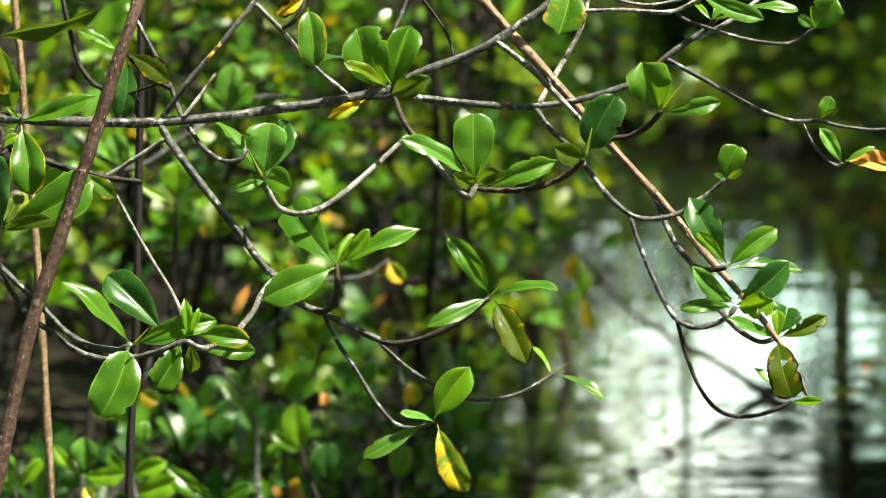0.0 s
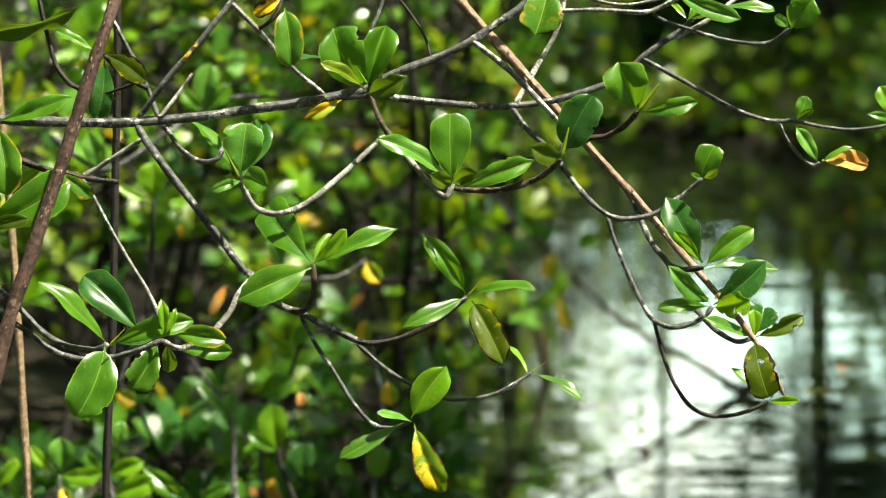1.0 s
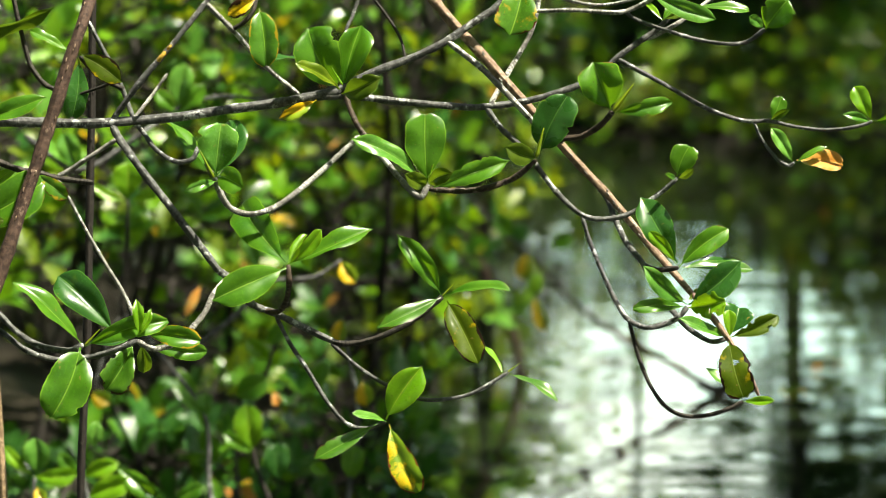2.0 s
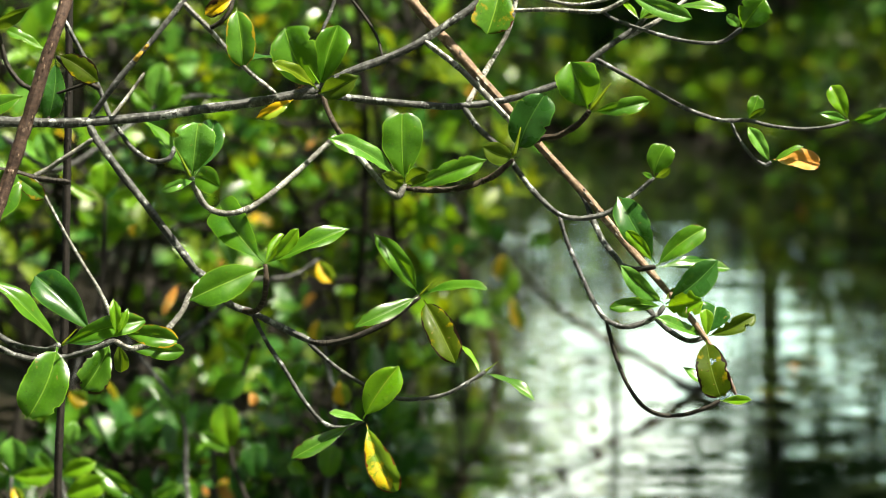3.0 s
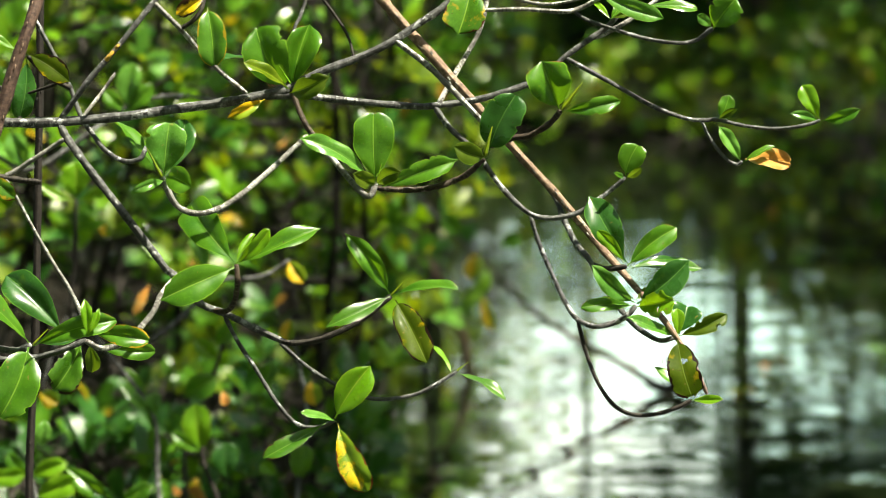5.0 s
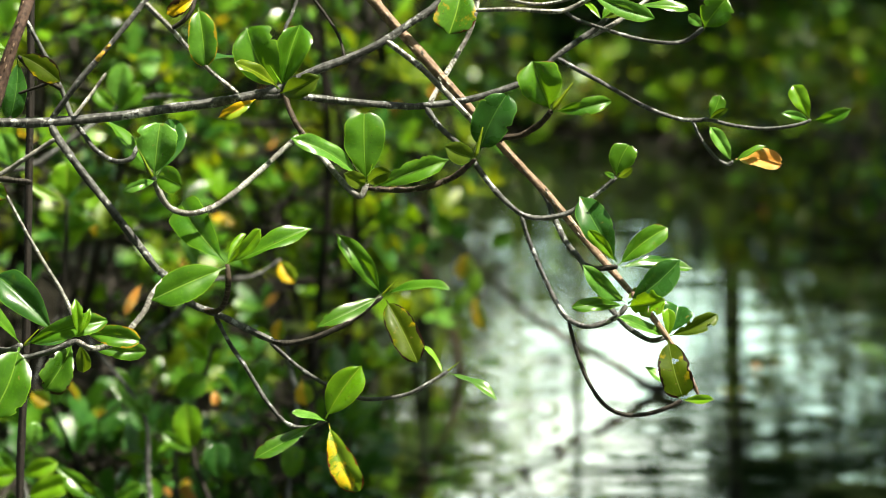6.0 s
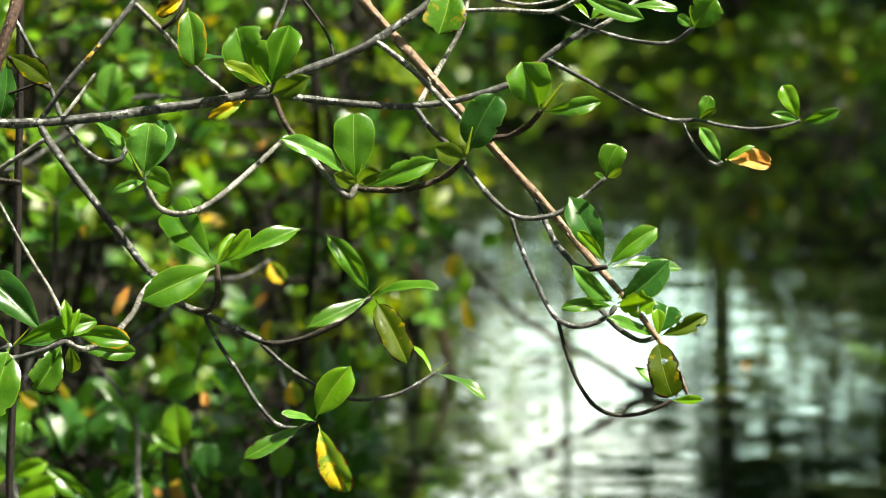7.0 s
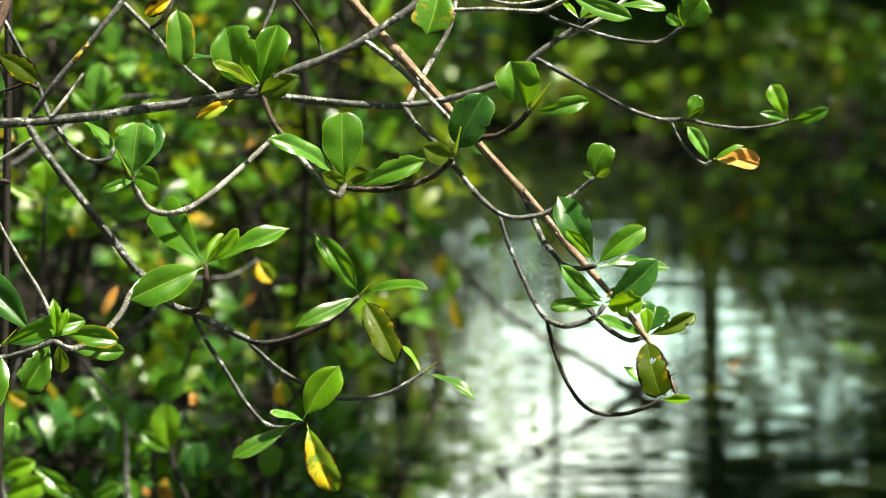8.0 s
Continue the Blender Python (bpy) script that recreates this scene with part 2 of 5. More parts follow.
def twig(parent, points, r0, r1, material, name="twig", label=""):
    made[0] += 1
    v, f, uv = tube(points, r0, r1, 10, 6, 0.10, made[0])
    ob = hang(new(name, mesh_object(name, v, f, material, uv)), parent)
    return tagged(ob, label)


def leaf_shape(length, width, fold, bend, ragged, seed, rows=44, cols=10, blunt=None, hole=None, full=False):
    """A leathery leaf from its stalk along +y, face up +z: blunt or pointed, folded along the midrib, arched, twisted, wavy, nibbled."""
    rng = random.Random(seed)
    verts, uvs, faces = [], [], []
    stalk = 0.08
    if blunt is None:
        blunt = rng.choice((0.25, 0.4, 0.55, 0.65))
    end = min(0.85, blunt + 0.25 * ragged)
    notch = 0.05 * rng.random() if blunt > 0.5 else 0.0
    widest = rng.uniform(0.50, 0.62) + 0.08 * (blunt > 0.5)
    taper = rng.uniform(0.62, 0.90)
    if full:
        widest, taper = 0.5, 0.42
    wave, phase, lean = rng.uniform(0.010, 0.030), rng.uniform(0, 6.3), rng.uniform(-0.06, 0.06)
    swell, beat = (rng.uniform(0.0, 0.035), rng.uniform(0.0, 0.035)), (rng.uniform(9, 17), rng.uniform(9, 17))
    twist, curl = rng.uniform(-0.4, 0.4), rng.uniform(-0.2, 0.45)
    folds = (fold * rng.uniform(0.7, 2.1), fold * rng.uniform(0.7, 2.1))
    nick, tear = [0.0, 0.0], [rng.random() for _ in range(cols + 1)]
    bites = [(rng.choice((-1, 1)), rng.uniform(0.3, 0.98), rng.uniform(0.02, 0.06), rng.uniform(0.04, 0.15 + ragged * 0.35)) for _ in range(rng.randint(0, 1) + int(ragged * 8))]
    for i in range(rows + 1):
        v = i / rows
        if v < stalk:
            w = 0.05
        else:
            s = (v - stalk) / (1 - stalk)
            if s < widest:
                w = max(0.05, math.sin(math.pi / 2 * s / widest) ** taper)
            else:
                q = (s - widest) / (1 - widest)
                w = max(0.32 if notch > 0.015 else 0.12, (end + (1 - end) * (1 - q ** 2.2) ** 0.75) * (1 - q ** 5) ** 0.5)
        turn, late = twist * (v - 0.4), max(0.0, (v - 0.72) / 0.28)
        for j in range(cols + 1):
            u = 2 * j / cols - 1
            edge = 1.0 + swell[u > 0] * math.sin(beat[u > 0] * v + phase)
            if abs(u) > 0.7:
                if rng.random() < 0.45:
                    nick[u > 0] = rng.uniform(-0.045, 0.012) * (0.55 + ragged)
                edge += nick[u > 0]
                for where, at, wide, deep_cut in bites:
                    if where * u > 0:
                        edge -= deep_cut * math.sqrt(max(0.0, 1 - ((v - at) / wide) ** 2))
            back = late * late * u * u * 0.03 + late ** 6 * notch * (1 - abs(u))
            if ragged:
                back += ragged * 0.16 * tear[j] * late * late
            x = u * w * edge * width / 2
            z = folds[u > 0] * (1.5 * abs(u) - 0.85 * u * u) * w * width / 2
            z += wave * length * math.sin(11 * v + phase + u) * abs(u) * w
            x, z = x * math.cos(turn) - z * math.sin(turn), x * math.sin(turn) + z * math.cos(turn)
            z += bend * length * 4 * v * (1 - v) * 0.5 - curl * length * max(0.0, v - 0.6) ** 2
            verts.append((x + lean * length * math.sin(math.pi * v), (v - back) * length, z))
            uvs.append((j / cols, v))
    for i in range(rows):
        for j in range(cols):
            a = i * (cols + 1) + j
            if hole and ((j + 0.5) / cols - hole[0]) ** 2 * 0.3 + ((i + 0.5) / rows - hole[1]) ** 2 < hole[2] ** 2:
                continue
            faces.append((a, a + 1, a + cols + 2, a + cols + 1))
    return verts, faces, uvs


OPEN_SIDE = Vector((0.0, -1.0, 0.1)).normalized()


def leaf(parent, material, base, tip, width, tilt=0, fold=0.4, bend=0.1, ragged=0.0, name="leaf", blunt=None, hole=None, full=False):
    """A leaf from base to tip; tilt turns its face up (or down, below 0) from the open side of the branch."""
    made[0] += 1
    base, tip = Vector(base), Vector(tip)
    along = tip - base
    length = along.length
    along.normalize()
    face = (OPEN_SIDE - along * OPEN_SIDE.dot(along)).normalized()
    up = (Vector((0, 0, 1)) - along * along.z - face * face.z)
    side = up.normalized() if up.length > 0.2 else face.cross(along)
    face = (face * math.cos(radians(tilt)) + side * math.sin(radians(tilt))).normalized()
    across = along.cross(face)
    if name == "bud":
        v, f, uv = tube([(0, 0, 0), (0, length * 0.5, 0), (0, length, 0)], width * 0.5, width * 0.12, 7, 4, 0.03, made[0])
    else:
        v, f, uv = leaf_shape(length, width, fold, bend, ragged, made[0], blunt=blunt, hole=hole, full=full)
    ob = new(name, mesh_object(name, v, f, material, uv))
    ob.matrix_basis = Matrix((across, along, face)).transposed().to_4x4()
    ob.location = base
    ob.parent = parent
    return ob


# ---- ground and water ----
def spread(reach, lines, power):
    s = np.linspace(-1, 1, lines)
    return np.sign(s) * np.abs(s) ** power * reach


def land(x, y):
    """Height of the mud: the bank under the near shrubs, the creek bed and the far shore."""
    bump = 0.05 * noise.noise((x * 0.7, y * 0.7, 0)) + 0.03 * noise.noise((x * 2.3, y * 2.3, 4))
    near = -0.30 + 0.02 * (y - 9.0) + 0.25 * noise.noise((x * 0.2, y * 0.5, 7)) - x
    far = y - 21.9 - 0.02 * x - 0.5 * noise.noise((x * 0.4, 0, 3))
    sides = max(abs(x + 2) - 26, -14 - y)
    inland = max(near if y > 6.5 else -1, far, sides)
    return max(-0.6, min(0.5, inland * 0.16)) + bump * (1 if inland > 0 else 0.3)


xs, ys = spread(900, 131, 3.4), spread(900, 131, 3.4) + 11.0
verts = [(x, y, land(x, y)) for y in ys for x in xs]
faces = [(j * 131 + i, j * 131 + i + 1, (j + 1) * 131 + i + 1, (j + 1) * 131 + i) for j in range(130) for i in range(130)]
tagged(new("ground", mesh_object("ground", verts, faces, mud)), "dark wet mangrove mud with leaf litter", "ground", kind="structure")
verts = [(x, y, 0.0) for y in np.linspace(-80, 80, 5) for x in np.linspace(-90, 90, 5)]
faces = [(j * 5 + i, j * 5 + i + 1, j * 5 + i + 6, j * 5 + i + 5) for j in range(4) for i in range(4)]
tagged(new("water", mesh_object("water", verts, faces, water)), "dark creek water with ripples reflecting bright sky", "water", kind="structure")


def haze_glow_material():
    """Emission for an added sheet that stands for bright hazy cloud low over the open end of the creek."""
    n = Nodes("glowing_haze")
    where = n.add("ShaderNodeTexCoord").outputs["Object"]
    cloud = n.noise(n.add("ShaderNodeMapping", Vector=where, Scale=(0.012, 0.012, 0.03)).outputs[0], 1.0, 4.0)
    glow = n.add("ShaderNodeEmission", Color=n.mix(n.step(cloud, 0.3, 0.7), rgb(0.46, 0.90, 0.84), rgb(0.90, 1.0, 0.95)), Strength=HAZE_GLOW)
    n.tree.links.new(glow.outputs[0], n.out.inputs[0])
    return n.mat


# unseen glowing sheet, added so that the water mirrors a bright sky
HAZE_GLOW = 1.8
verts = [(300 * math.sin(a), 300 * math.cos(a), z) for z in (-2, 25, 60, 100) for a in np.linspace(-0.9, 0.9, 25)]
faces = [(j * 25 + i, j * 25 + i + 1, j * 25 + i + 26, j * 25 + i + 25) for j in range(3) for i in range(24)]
tagged(new("backdrop", mesh_object("backdrop", verts, faces, haze_glow_material())), "added glowing sheet standing for hazy white sky far behind the trees", "sky", kind="structure")


# ---- the foreground spray ----

main = thing("mangrove_branch", (-0.7929, 5.7793, 1.1268), "grey lichen-spotted mangrove branch with glossy green leaves", "branch")
limb = twig(main, [(-0.8240, 5.7790, 1.1291), (-0.6996, 5.7804, 1.1237), (-0.6296, 5.7811, 1.1198), (-0.5596, 5.7820, 1.1175), (-0.4780, 5.7833, 1.1182), (-0.3886, 5.7855, 1.1260), (-0.3109, 5.7877, 1.1368), (-0.2331, 5.7900, 1.1477), (-0.1943, 5.7913, 1.1554), (-0.1616, 5.7926, 1.1631)], 0.0074, 0.0062, bark, "limb")
upper = twig(main, [(-0.2020, 5.7911, 1.1546), (-0.1632, 5.7927, 1.1647), (-0.1243, 5.7952, 1.1848), (-0.0777, 5.7976, 1.2018), (-0.0233, 5.8008, 1.2266), (0.0155, 5.8040, 1.2529), (0.0504, 5.8068, 1.2761), (0.0854, 5.8112, 1.3164)], 0.0058, 0.0051, bark, "limb")
outer = twig(main, [(-0.2020, 5.7909, 1.1523), (-0.1554, 5.7918, 1.1538), (-0.0776, 5.7922, 1.1461), (0.0001, 5.7928, 1.1391), (0.0390, 5.7935, 1.1399), (0.0934, 5.7951, 1.1477), (0.1595, 5.7979, 1.1670), (0.1944, 5.8003, 1.1863), (0.2177, 5.8028, 1.2080), (0.2604, 5.8063, 1.2374), (0.2814, 5.8083, 1.2545), (0.3186, 5.8126, 1.2932)], 0.0051, 0.0035, bark, "limb")
t1 = twig(main, [(-0.4795, 5.7835, 1.1198), (-0.4416, 5.7688, 1.1705), (-0.3983, 5.7643, 1.2211), (-0.3481, 5.7710, 1.2827), (-0.3178, 5.7856, 1.3247)], 0.0043, 0.0035, bark)
t2 = twig(main, [(-0.3497, 5.7712, 1.2842), (-0.3249, 5.7692, 1.2596), (-0.3100, 5.7779, 1.2437), (-0.2877, 5.7957, 1.2158), (-0.2570, 5.8032, 1.1843), (-0.2219, 5.8010, 1.1556)], 0.0037, 0.0033, pale_bark)
t2b = twig(main, [(-0.3123, 5.7781, 1.2461), (-0.2940, 5.7695, 1.2580), (-0.2824, 5.7713, 1.2750), (-0.2775, 5.7840, 1.3016)], 0.0031, 0.0031, dark_bark)
t3 = twig(main, [(-0.5174, 5.8266, 1.2610), (-0.4923, 5.8225, 1.2143), (-0.4688, 5.8184, 1.1676), (-0.4508, 5.8043, 1.1231), (-0.4367, 5.8025, 1.1022), (-0.4181, 5.7807, 1.0811), (-0.3910, 5.7596, 1.0663), (-0.3672, 5.7502, 1.0694), (-0.3556, 5.7519, 1.0848), (-0.3379, 5.7385, 1.0471)], 0.0033, 0.0035, bark)
t4 = twig(main, [(-0.4048, 5.8209, 1.1832), (-0.4297, 5.8171, 1.1482), (-0.4516, 5.7940, 1.1207)], 0.0023, 0.0027, pale_bark)
t5 = twig(main, [(-0.4780, 5.7829, 1.1136), (-0.4655, 5.7710, 1.0926), (-0.4329, 5.7475, 1.0517), (-0.3934, 5.7333, 1.0025), (-0.3548, 5.7291, 0.9525), (-0.3316, 5.7265, 0.9218), (-0.3184, 5.7256, 0.9103), (-0.2857, 5.7326, 0.8731), (-0.2508, 5.7318, 0.8592), (-0.2160, 5.7306, 0.8415), (-0.1696, 5.7293, 0.8199)], 0.0058, 0.0047, bark)
t6 = twig(main, [(-0.1757, 5.7293, 0.8215), (-0.1541, 5.7294, 0.8184), (-0.1229, 5.7203, 0.8242), (-0.0842, 5.7125, 0.8407), (-0.0534, 5.7149, 0.8606), (-0.0242, 5.7176, 0.8844)], 0.0039, 0.0043, dark_bark)
t7 = twig(main, [(-0.2663, 5.7319, 0.8630), (-0.2461, 5.7123, 0.8653), (-0.2349, 5.7044, 0.8855), (-0.2323, 5.6967, 0.9095), (-0.2338, 5.6987, 0.9302)], 0.0039, 0.0039, ringed_bark)
t8 = twig(main, [(-0.2531, 5.7317, 0.8584), (-0.2318, 5.7379, 0.8157), (-0.2085, 5.7349, 0.7810), (-0.1810, 5.7212, 0.7383), (-0.1537, 5.7089, 0.7104), (-0.1264, 5.6988, 0.7057), (-0.1010, 5.7001, 0.7149)], 0.0030, 0.0031, bark)
t9 = twig(main, [(-0.1757, 5.7290, 0.8184), (-0.1386, 5.7265, 0.7860), (-0.0999, 5.7247, 0.7614), (-0.0611, 5.7138, 0.7458), (-0.0224, 5.7042, 0.7448), (0.0161, 5.7056, 0.7532), (0.0546, 5.7083, 0.7747), (0.0662, 5.7092, 0.7824)], 0.0031, 0.0023, bark)
t10 = twig(main, [(-0.3192, 5.7254, 0.9087), (-0.3371, 5.7130, 0.8867), (-0.3472, 5.7007, 0.8648), (-0.3643, 5.6884, 0.8445), (-0.3812, 5.6766, 0.8289), (-0.3981, 5.6755, 0.8205), (-0.4173, 5.6750, 0.8182), (-0.4380, 5.6756, 0.8281)], 0.0039, 0.0039, pale_bark)
t11 = twig(main, [(-0.7512, 5.7454, 0.9776), (-0.7034, 5.7316, 0.9308), (-0.6558, 5.7181, 0.8872), (-0.6315, 5.7063, 0.8653), (-0.5985, 5.6840, 0.8369), (-0.5668, 5.6730, 0.8212), (-0.5313, 5.6630, 0.8163), (-0.5098, 5.6541, 0.8251)], 0.0035, 0.0047, bark)
t12 = twig(main, [(-0.7434, 5.7441, 0.9622), (-0.6956, 5.7298, 0.9108), (-0.6724, 5.7271, 0.8784), (-0.6519, 5.7151, 0.8549), (-0.6237, 5.7037, 0.8369), (-0.5918, 5.6921, 0.8150), (-0.5572, 5.6914, 0.8020), (-0.5187, 5.6920, 0.8020), (-0.4756, 5.6836, 0.8124), (-0.4365, 5.6757, 0.8289)], 0.0039, 0.0039, bark)
t13 = twig(main, [(-0.4717, 5.7712, 1.0957), (-0.4912, 5.7797, 1.0826), (-0.5129, 5.7780, 1.0687), (-0.5332, 5.7864, 1.0548), (-0.5558, 5.7849, 1.0424)], 0.0031, 0.0035, pale_bark)
t14 = twig(main, [(-0.5052, 5.7849, 1.0346), (-0.5527, 5.7848, 1.0408), (-0.5761, 5.7850, 1.0470), (-0.6072, 5.7851, 1.0532), (-0.6423, 5.7858, 1.0656), (-0.6762, 5.7764, 1.0780), (-0.7306, 5.7769, 1.0919)], 0.0043, 0.0047, dark_bark)
t15 = twig(main, [(-0.5558, 5.7849, 1.0424), (-0.5400, 5.7728, 1.0184), (-0.5128, 5.7683, 0.9681), (-0.4846, 5.7543, 0.9226), (-0.4566, 5.7209, 0.8834), (-0.4357, 5.6869, 0.8407)], 0.0023, 0.0030, pale_bark)
t16 = twig(main, [(-0.7229, 5.7815, 1.1384), (-0.6933, 5.7584, 1.1026), (-0.6997, 5.7456, 1.0748), (-0.7011, 5.7215, 1.0341), (-0.6883, 5.7062, 0.9774)], 0.0031, 0.0039, dark_bark)
t16b = twig(main, [(-0.6724, 5.7800, 1.1151), (-0.6828, 5.7673, 1.0888), (-0.6936, 5.7457, 1.0748)], 0.0031, 0.0031, dark_bark)
t7u = twig(main, [(-0.1601, 5.7925, 1.1616), (-0.1486, 5.7697, 1.1319), (-0.1352, 5.7575, 1.1079), (-0.1079, 5.7448, 1.0755)], 0.0040, 0.0038, ringed_bark)
t7h = twig(main, [(-0.1170, 5.7490, 1.0863), (-0.1079, 5.7448, 1.0755), (-0.0845, 5.7324, 1.0479), (-0.0651, 5.7207, 1.0272), (-0.0519, 5.7104, 1.0219), (-0.0443, 5.7122, 1.0395)], 0.0041, 0.0043, pale_bark)
t8h = twig(main, [(-0.1375, 5.7569, 1.1017), (-0.1622, 5.7543, 1.0786), (-0.2005, 5.7404, 1.0448), (-0.2309, 5.7275, 1.0202), (-0.2613, 5.7153, 1.0027), (-0.2920, 5.7144, 0.9981), (-0.3167, 5.7152, 1.0104), (-0.3352, 5.7184, 1.0471)], 0.0035, 0.0043, pale_bark)
t9h = twig(main, [(0.0359, 5.7933, 1.1384), (0.0584, 5.7806, 1.1081), (0.0856, 5.7787, 1.0834), (0.1087, 5.7662, 1.0548), (0.1356, 5.7534, 1.0209), (0.1666, 5.7512, 0.9939), (0.1937, 5.7511, 0.9878), (0.2246, 5.7520, 0.9924), (0.2440, 5.7532, 1.0016), (0.2710, 5.7555, 1.0209), (0.2967, 5.7480, 1.0440)], 0.0040, 0.0035, bark)
t10h = twig(main, [(-0.0443, 5.7215, 1.0318), (0.0003, 5.7318, 1.0279), (0.0311, 5.7326, 1.0310), (0.0619, 5.7340, 1.0402), (0.0850, 5.7356, 1.0532), (0.1035, 5.7377, 1.0717)], 0.0039, 0.0043, ringed_bark)
t11h = twig(main, [(0.1674, 5.7510, 0.9909), (0.1783, 5.7477, 0.9554), (0.1977, 5.7436, 0.9092), (0.2167, 5.7301, 0.8703), (0.2318, 5.7184, 0.8514), (0.2545, 5.7080, 0.8434), (0.2791, 5.7088, 0.8480), (0.2986, 5.7002, 0.8598), (0.3093, 5.7016, 0.8728)], 0.0031, 0.0039, bark)
t12h = twig(main, [(0.2302, 5.7186, 0.8530), (0.2434, 5.7140, 0.8039), (0.2584, 5.7007, 0.7668), (0.2795, 5.6881, 0.7375), (0.3080, 5.6873, 0.7245), (0.3387, 5.6879, 0.7260), (0.3679, 5.6893, 0.7352), (0.3848, 5.6904, 0.7444)], 0.0028, 0.0031, dark_bark)
t13a = twig(main, [(-0.0187, 5.8012, 1.2297), (0.0232, 5.7687, 1.1988), (0.0503, 5.7667, 1.1733), (0.0775, 5.7644, 1.1449), (0.1010, 5.7824, 1.1189), (0.1174, 5.8207, 1.0976)], 0.0043, 0.0039, pale_bark)
t13h = twig(main, [(0.1064, 5.8219, 1.1116), (0.1365, 5.8401, 1.0884), (0.1695, 5.8370, 1.0509), (0.2025, 5.8260, 1.0127), (0.2130, 5.8034, 0.9857), (0.2297, 5.7784, 0.9526), (0.2499, 5.7562, 0.9275), (0.2634, 5.7439, 0.9015), (0.2789, 5.7419, 0.8784), (0.2973, 5.7199, 0.8560), (0.3181, 5.7183, 0.8361), (0.3430, 5.7075, 0.8242), (0.3661, 5.7083, 0.8288)], 0.0043, 0.0035, bark)
t13b = twig(main, [(0.2499, 5.7560, 0.9252), (0.2712, 5.7456, 0.9185), (0.2985, 5.7364, 0.9226)], 0.0035, 0.0039, dark_bark)
t14h = twig(main, [(0.1089, 5.7791, 1.0834), (0.1435, 5.7708, 1.0964), (0.1641, 5.7614, 1.1002), (0.1855, 5.7528, 1.1116), (0.2021, 5.7446, 1.1277), (0.2075, 5.7455, 1.1361)], 0.0039, 0.0043, ringed_bark)
t15h = twig(main, [(0.0932, 5.8068, 1.2699), (0.1554, 5.8079, 1.2715), (0.2095, 5.7985, 1.2688), (0.2366, 5.7993, 1.2734), (0.2788, 5.7923, 1.2977)], 0.0027, 0.0035, pale_bark)
t16h = twig(main, [(0.1247, 5.8294, 1.2909), (0.1793, 5.8291, 1.2785), (0.2183, 5.8299, 1.2808), (0.2729, 5.8323, 1.2963)], 0.0023, 0.0023, pale_bark)
t17h = twig(main, [(0.2269, 5.8089, 1.2699), (0.2444, 5.7980, 1.2580), (0.2789, 5.7873, 1.2461), (0.3243, 5.7667, 1.2331), (0.3700, 5.7568, 1.2274), (0.3946, 5.7576, 1.2320), (0.4162, 5.7594, 1.2474)], 0.0023, 0.0031, bark)
t18h = twig(main, [(0.2581, 5.8057, 1.2312), (0.3125, 5.8394, 1.2594), (0.3600, 5.8536, 1.2956)], 0.0031, 0.0031, pale_bark)
t19h = twig(main, [(0.1132, 5.8409, 1.3076), (0.1015, 5.8351, 1.2493), (0.0821, 5.8311, 1.2104), (0.0609, 5.8174, 1.1759), (0.0414, 5.8036, 1.1408)], 0.0031, 0.0039, pale_bark)
t20h = twig(main, [(0.2162, 5.8025, 1.2049), (0.2717, 5.7904, 1.1753), (0.3338, 5.7881, 1.1405), (0.3759, 5.7771, 1.1242), (0.4046, 5.7772, 1.1203), (0.4247, 5.7776, 1.1211), (0.4565, 5.7673, 1.1141), (0.4952, 5.7675, 1.1094), (0.5252, 5.7581, 1.1116), (0.5499, 5.7589, 1.1163), (0.5638, 5.7597, 1.1216)], 0.0033, 0.0023, bark)
t21h = twig(main, [(0.4030, 5.7771, 1.1203), (0.4147, 5.7749, 1.0949), (0.4333, 5.7628, 1.0709), (0.4488, 5.7621, 1.0609), (0.4581, 5.7626, 1.0648)], 0.0023, 0.0025, bark)
t22h = twig(main, [(-0.1337, 5.8667, 1.3027), (-0.0982, 5.8628, 1.2558), (-0.0824, 5.8504, 1.2289), (-0.0758, 5.8282, 1.2065)], 0.0023, 0.0019, dark_bark)
t23h = twig(main, [(-0.1371, 5.8463, 1.2995), (-0.1488, 5.8425, 1.2621), (-0.1587, 5.8299, 1.2376), (-0.1638, 5.8127, 1.1635)], 0.0025, 0.0025, bark)
t24 = twig(main, [(-0.6289, 5.8995, 1.3053), (-0.6169, 5.8944, 1.2502), (-0.6090, 5.8914, 1.2187), (-0.5994, 5.8887, 1.1888), (-0.5802, 5.8767, 1.1658), (-0.5595, 5.8658, 1.1530), (-0.5370, 5.8324, 1.1157)], 0.0033, 0.0039, dark_bark)
t25 = twig(main, [(-0.5206, 5.7713, 1.2090), (-0.5014, 5.7895, 1.1863), (-0.4836, 5.8085, 1.1721), (-0.4641, 5.8178, 1.1614)], 0.0035, 0.0035, dark_bark)
t26 = twig(main, [(-0.4836, 5.8083, 1.1697), (-0.5166, 5.8267, 1.1577), (-0.5498, 5.8452, 1.1464)], 0.0023, 0.0023, dark_bark)
leaf(limb, fresh, (-0.1657, 5.7725, 1.1643), (-0.2090, 5.7599, 1.2500), 0.0640, 0, fold=0.45, ragged=0.3, blunt=0.8)
leaf(limb, fresh, (-0.1601, 5.7926, 1.1631), (-0.1364, 5.8015, 1.2514), 0.0470, 0, fold=1.0, ragged=0.1, blunt=0.45)
leaf(limb, fresh, (-0.1625, 5.8231, 1.1676), (-0.1571, 5.8586, 1.2222), 0.0212, 0, ragged=0.1, blunt=0.5)
